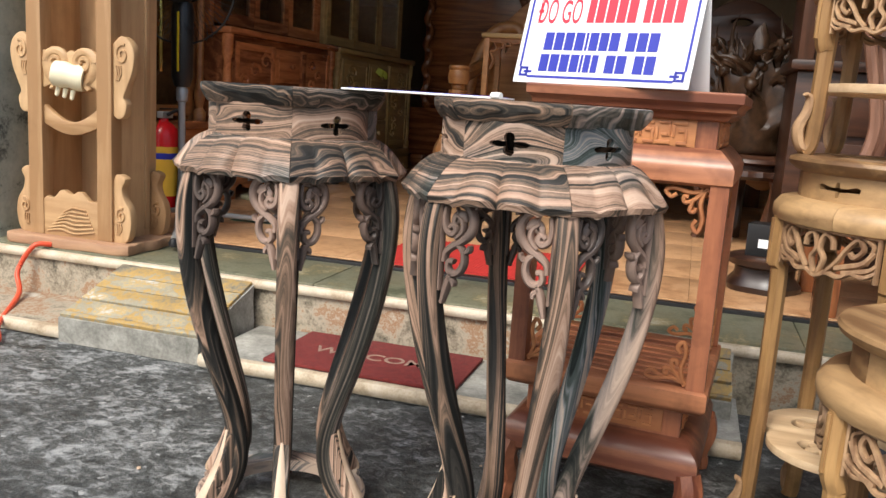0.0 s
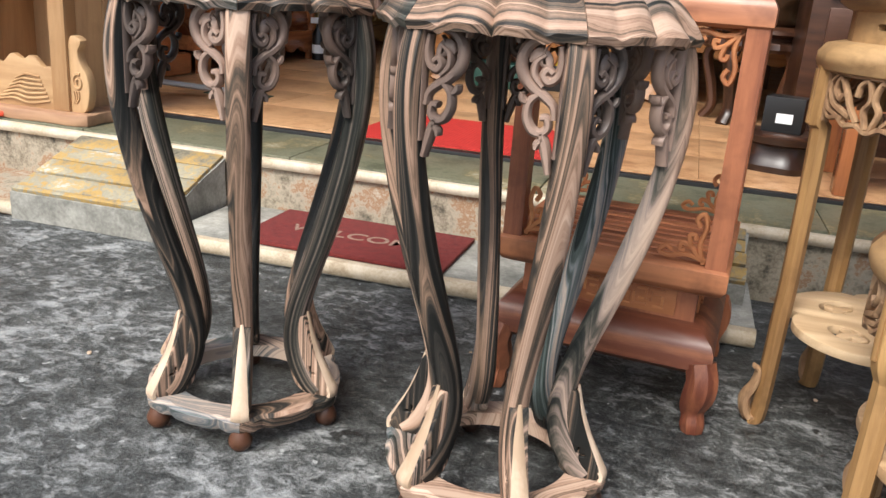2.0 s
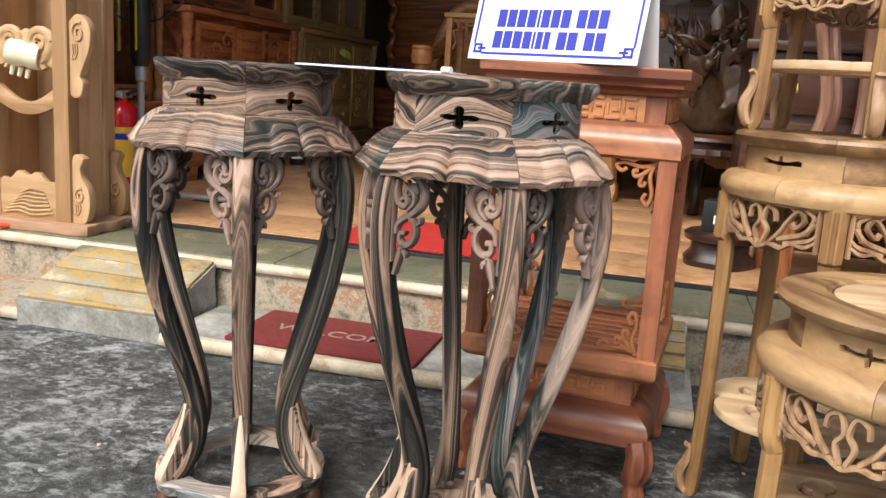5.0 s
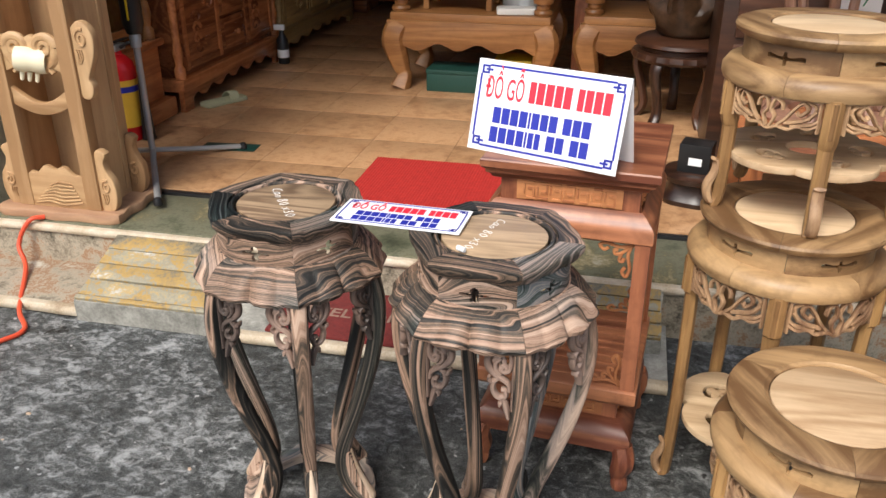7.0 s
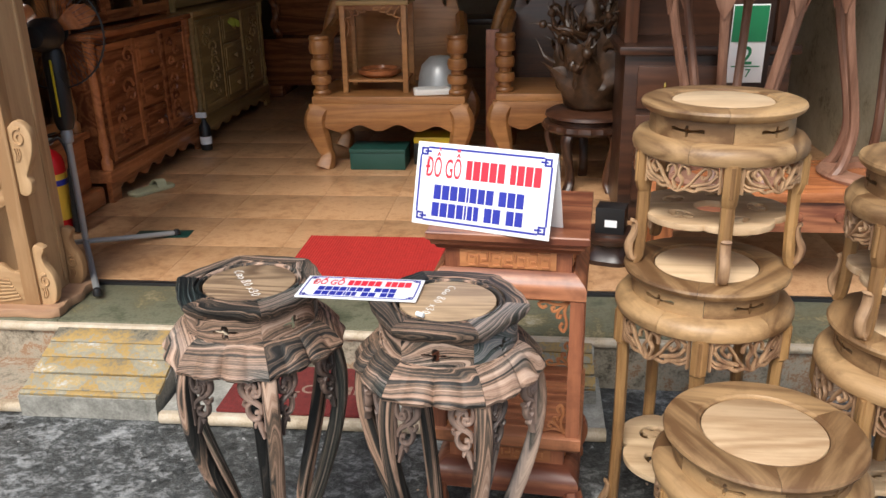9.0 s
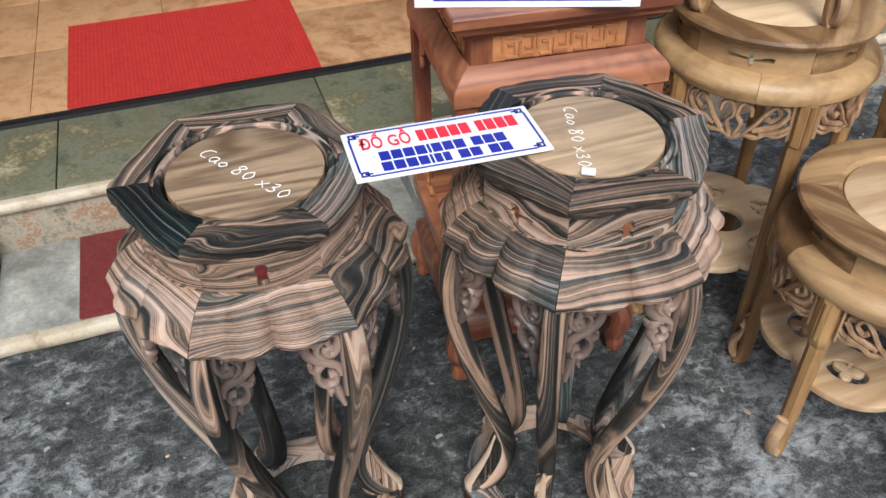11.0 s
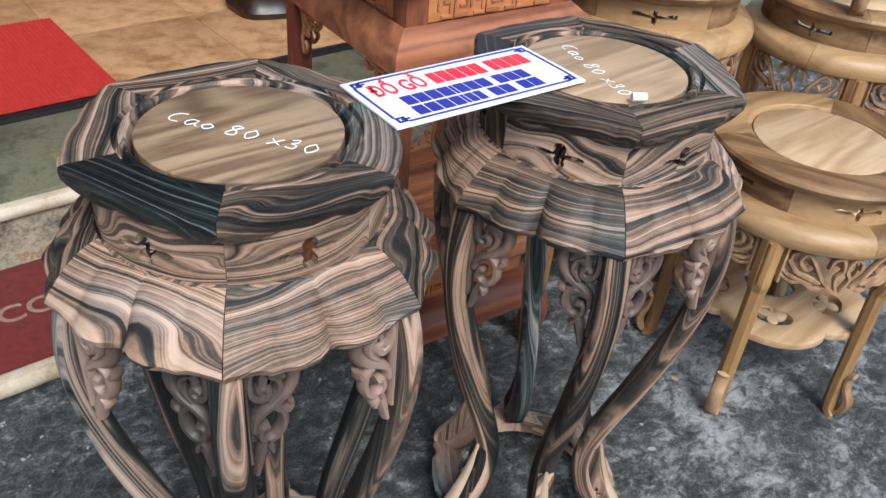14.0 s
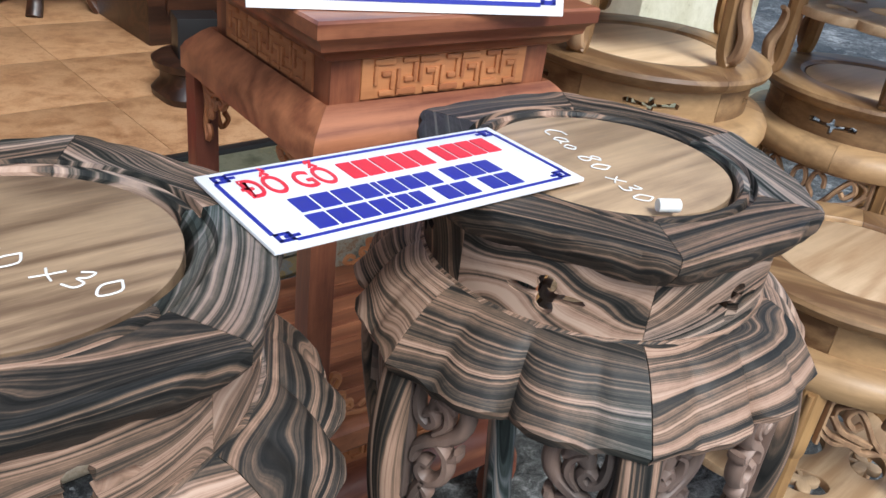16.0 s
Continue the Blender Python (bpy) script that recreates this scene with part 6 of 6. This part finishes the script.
rcab = thing("wall_cabinet", pose(1.38, 2.41, FLOOR_Z), "dark red cabinet with small drawers and brass pull", "cabinet")
part("body", box(-0.36, 0.36, -0.2, 0.25, 0, 0.78, 0.006), deep_x, rcab)
part("ledge", box(-0.39, 0.39, -0.24, 0.25, 0.78, 0.82, 0.012), deep_x, rcab)
for sx in (-1, 1):
    part("upper_side", box(sx * 0.33 - 0.03, sx * 0.33 + 0.03, -0.12, 0.25, 0.82, 1.9, 0.006), deep_z, rcab)
part("upper_back", box(-0.31, 0.31, 0.2, 0.24, 0.82, 1.9, 0.004), deep_x, rcab)
for j in range(3):
    drw = part("drawer", box(-0.3, 0.3, -0.215, -0.195, 0.1 + 0.22 * j, 0.29 + 0.22 * j, 0.005), deep_x, rcab)
    part("pull", lathe([(0, -0.02), (0.006, -0.018), (0.008, 0.0), (0.003, 0.02), (0, 0.02)], 10), brass, drw, "brass pull", pose(-0.18, -0.222, 0.2 + 0.22 * j))
cal = thing("calendar", pose(1.52, 2.12, FLOOR_Z + 0.67, 4, 0, 2), "green and white tear-off calendar hanging before the cabinet", "calendar")
part("backing", box(-0.075, 0.075, 0, 0.006, 0, 0.33, 0.001), white_card, cal)
part("picture", box(-0.072, 0.072, -0.003, 0, 0.175, 0.325, 0), calendar_green, cal, "green printed picture")
lettering("lettering", "2", 0.11, calendar_green, cal, pose(0, -0.001, 0.08, 90), 0.0006)
lettering("lettering", "17", 0.05, calendar_green, cal, pose(0, -0.001, 0.025, 90), 0.0006)
part("rule", box(-0.06, 0.06, -0.002, 0, 0.068, 0.073, 0), calendar_green, cal)
part("hook_board", box(-0.1, 0.1, 0.007, 0.03, -0.67, 0.4, 0.003), deep_z, cal, "dark board behind the calendar")

low_st = thing("low_round_stool", pose(0.95, 1.72, FLOOR_Z), "dark low carved round stool beside the pedestal table", "stool")
part("top", lathe([(0, 0.12), (0.11, 0.12), (0.125, 0.11), (0.12, 0.09), (0.1, 0.08), (0, 0.08)], 32), deep_x, low_st)
part("body", lathe([(0.06, 0.0), (0.12, 0.0), (0.125, 0.02), (0.1, 0.05), (0.1, 0.082), (0.06, 0.082)], 32, close=True, around=lambda a: 1 + 0.05 * math.cos(5 * a)), deep_x, low_st)
bb = thing("carton", pose(0.95, 1.72, FLOOR_Z + 0.12, 0, 0, -14), "small black printed carton on a dark low stool", "carton")
part("carton_body", box(-0.06, 0.06, -0.05, 0.05, 0, 0.11, 0.002), black_rubber, bb)
part("print_mark", box(-0.02, 0.03, -0.0512, -0.05, 0.03, 0.06, 0), white_card, bb)

sl = thing("slipper", pose(-1.47, 2.6, FLOOR_Z, 0, 0, 60), "pale worn rubber slipper on the tile floor", "slipper")
part("sole", wavy_board(0.24, 0.09, 0.022, 0.06, 2), slipper_mat, sl)
part("strap", sweep(spline([(0.04, -0.045, 0.02), (0.05, -0.02, 0.05), (0.05, 0.02, 0.05), (0.04, 0.045, 0.02)], 5), (1, 0, 0), 0.03, 0.004, 6, 0.3), slipper_mat, sl)
bt = thing("spray_bottle", pose(-1.52, 3.57, FLOOR_Z), "black spray bottle with white nozzle by the cabinet", "bottle")
part("body", lathe([(0, 0), (0.035, 0.0), (0.037, 0.01), (0.037, 0.15), (0.015, 0.19), (0.013, 0.21), (0, 0.21)], 18), black_rubber, bt)
part("nozzle", box(-0.05, 0.02, -0.012, 0.012, 0.21, 0.245, 0.006), white_card, bt)
part("label", lathe([(0.0373, 0.04), (0.038, 0.04), (0.038, 0.09), (0.0373, 0.09)], 18, close=True), white_card, bt)
rb = tagged(part("ribbon", sweep(spline([(0, 0, 0.03), (0.03, 0.03, 0.0), (0.0, 0.07, 0.02), (0.03, 0.12, -0.01), (-0.01, 0.14, 0.01)], 5), (0, 0, 1), 0.025, 0.01, 6, 0.1), lime, None, "", pose(-1.585, 4.4, 0.94)), "lime ribbon hanging from a cabinet drawer", "ribbon")

# ---- litter on the forecourt ----
rnd = random.Random(4)
for i in range(26):
    x, y = rnd.uniform(-1.0, 1.1), rnd.uniform(-1.0, 0.66)
    if min((Vector((x, y)) - LEFT).length, (Vector((x, y)) - RIGHT).length) < 0.2:
        continue
    bm = bmesh.new()
    bmesh.ops.create_icosphere(bm, subdivisions=1, radius=1)
    s = rnd.uniform(0.0025, 0.006)
    for v in bm.verts:
        v.co = Vector((v.co.x * s * 1.5, v.co.y * s, v.co.z * s * 0.5)) * (1 + 0.4 * noise.noise(v.co * 3 + Vector((i, 0, 0))))
    tagged(part("wood_chip", bm, pale_facet, None, "", pose(x, y, 0.003, 0, 0, rnd.uniform(0, 360))), "small pale wood chip on the concrete", "wood chip", "wood chips")
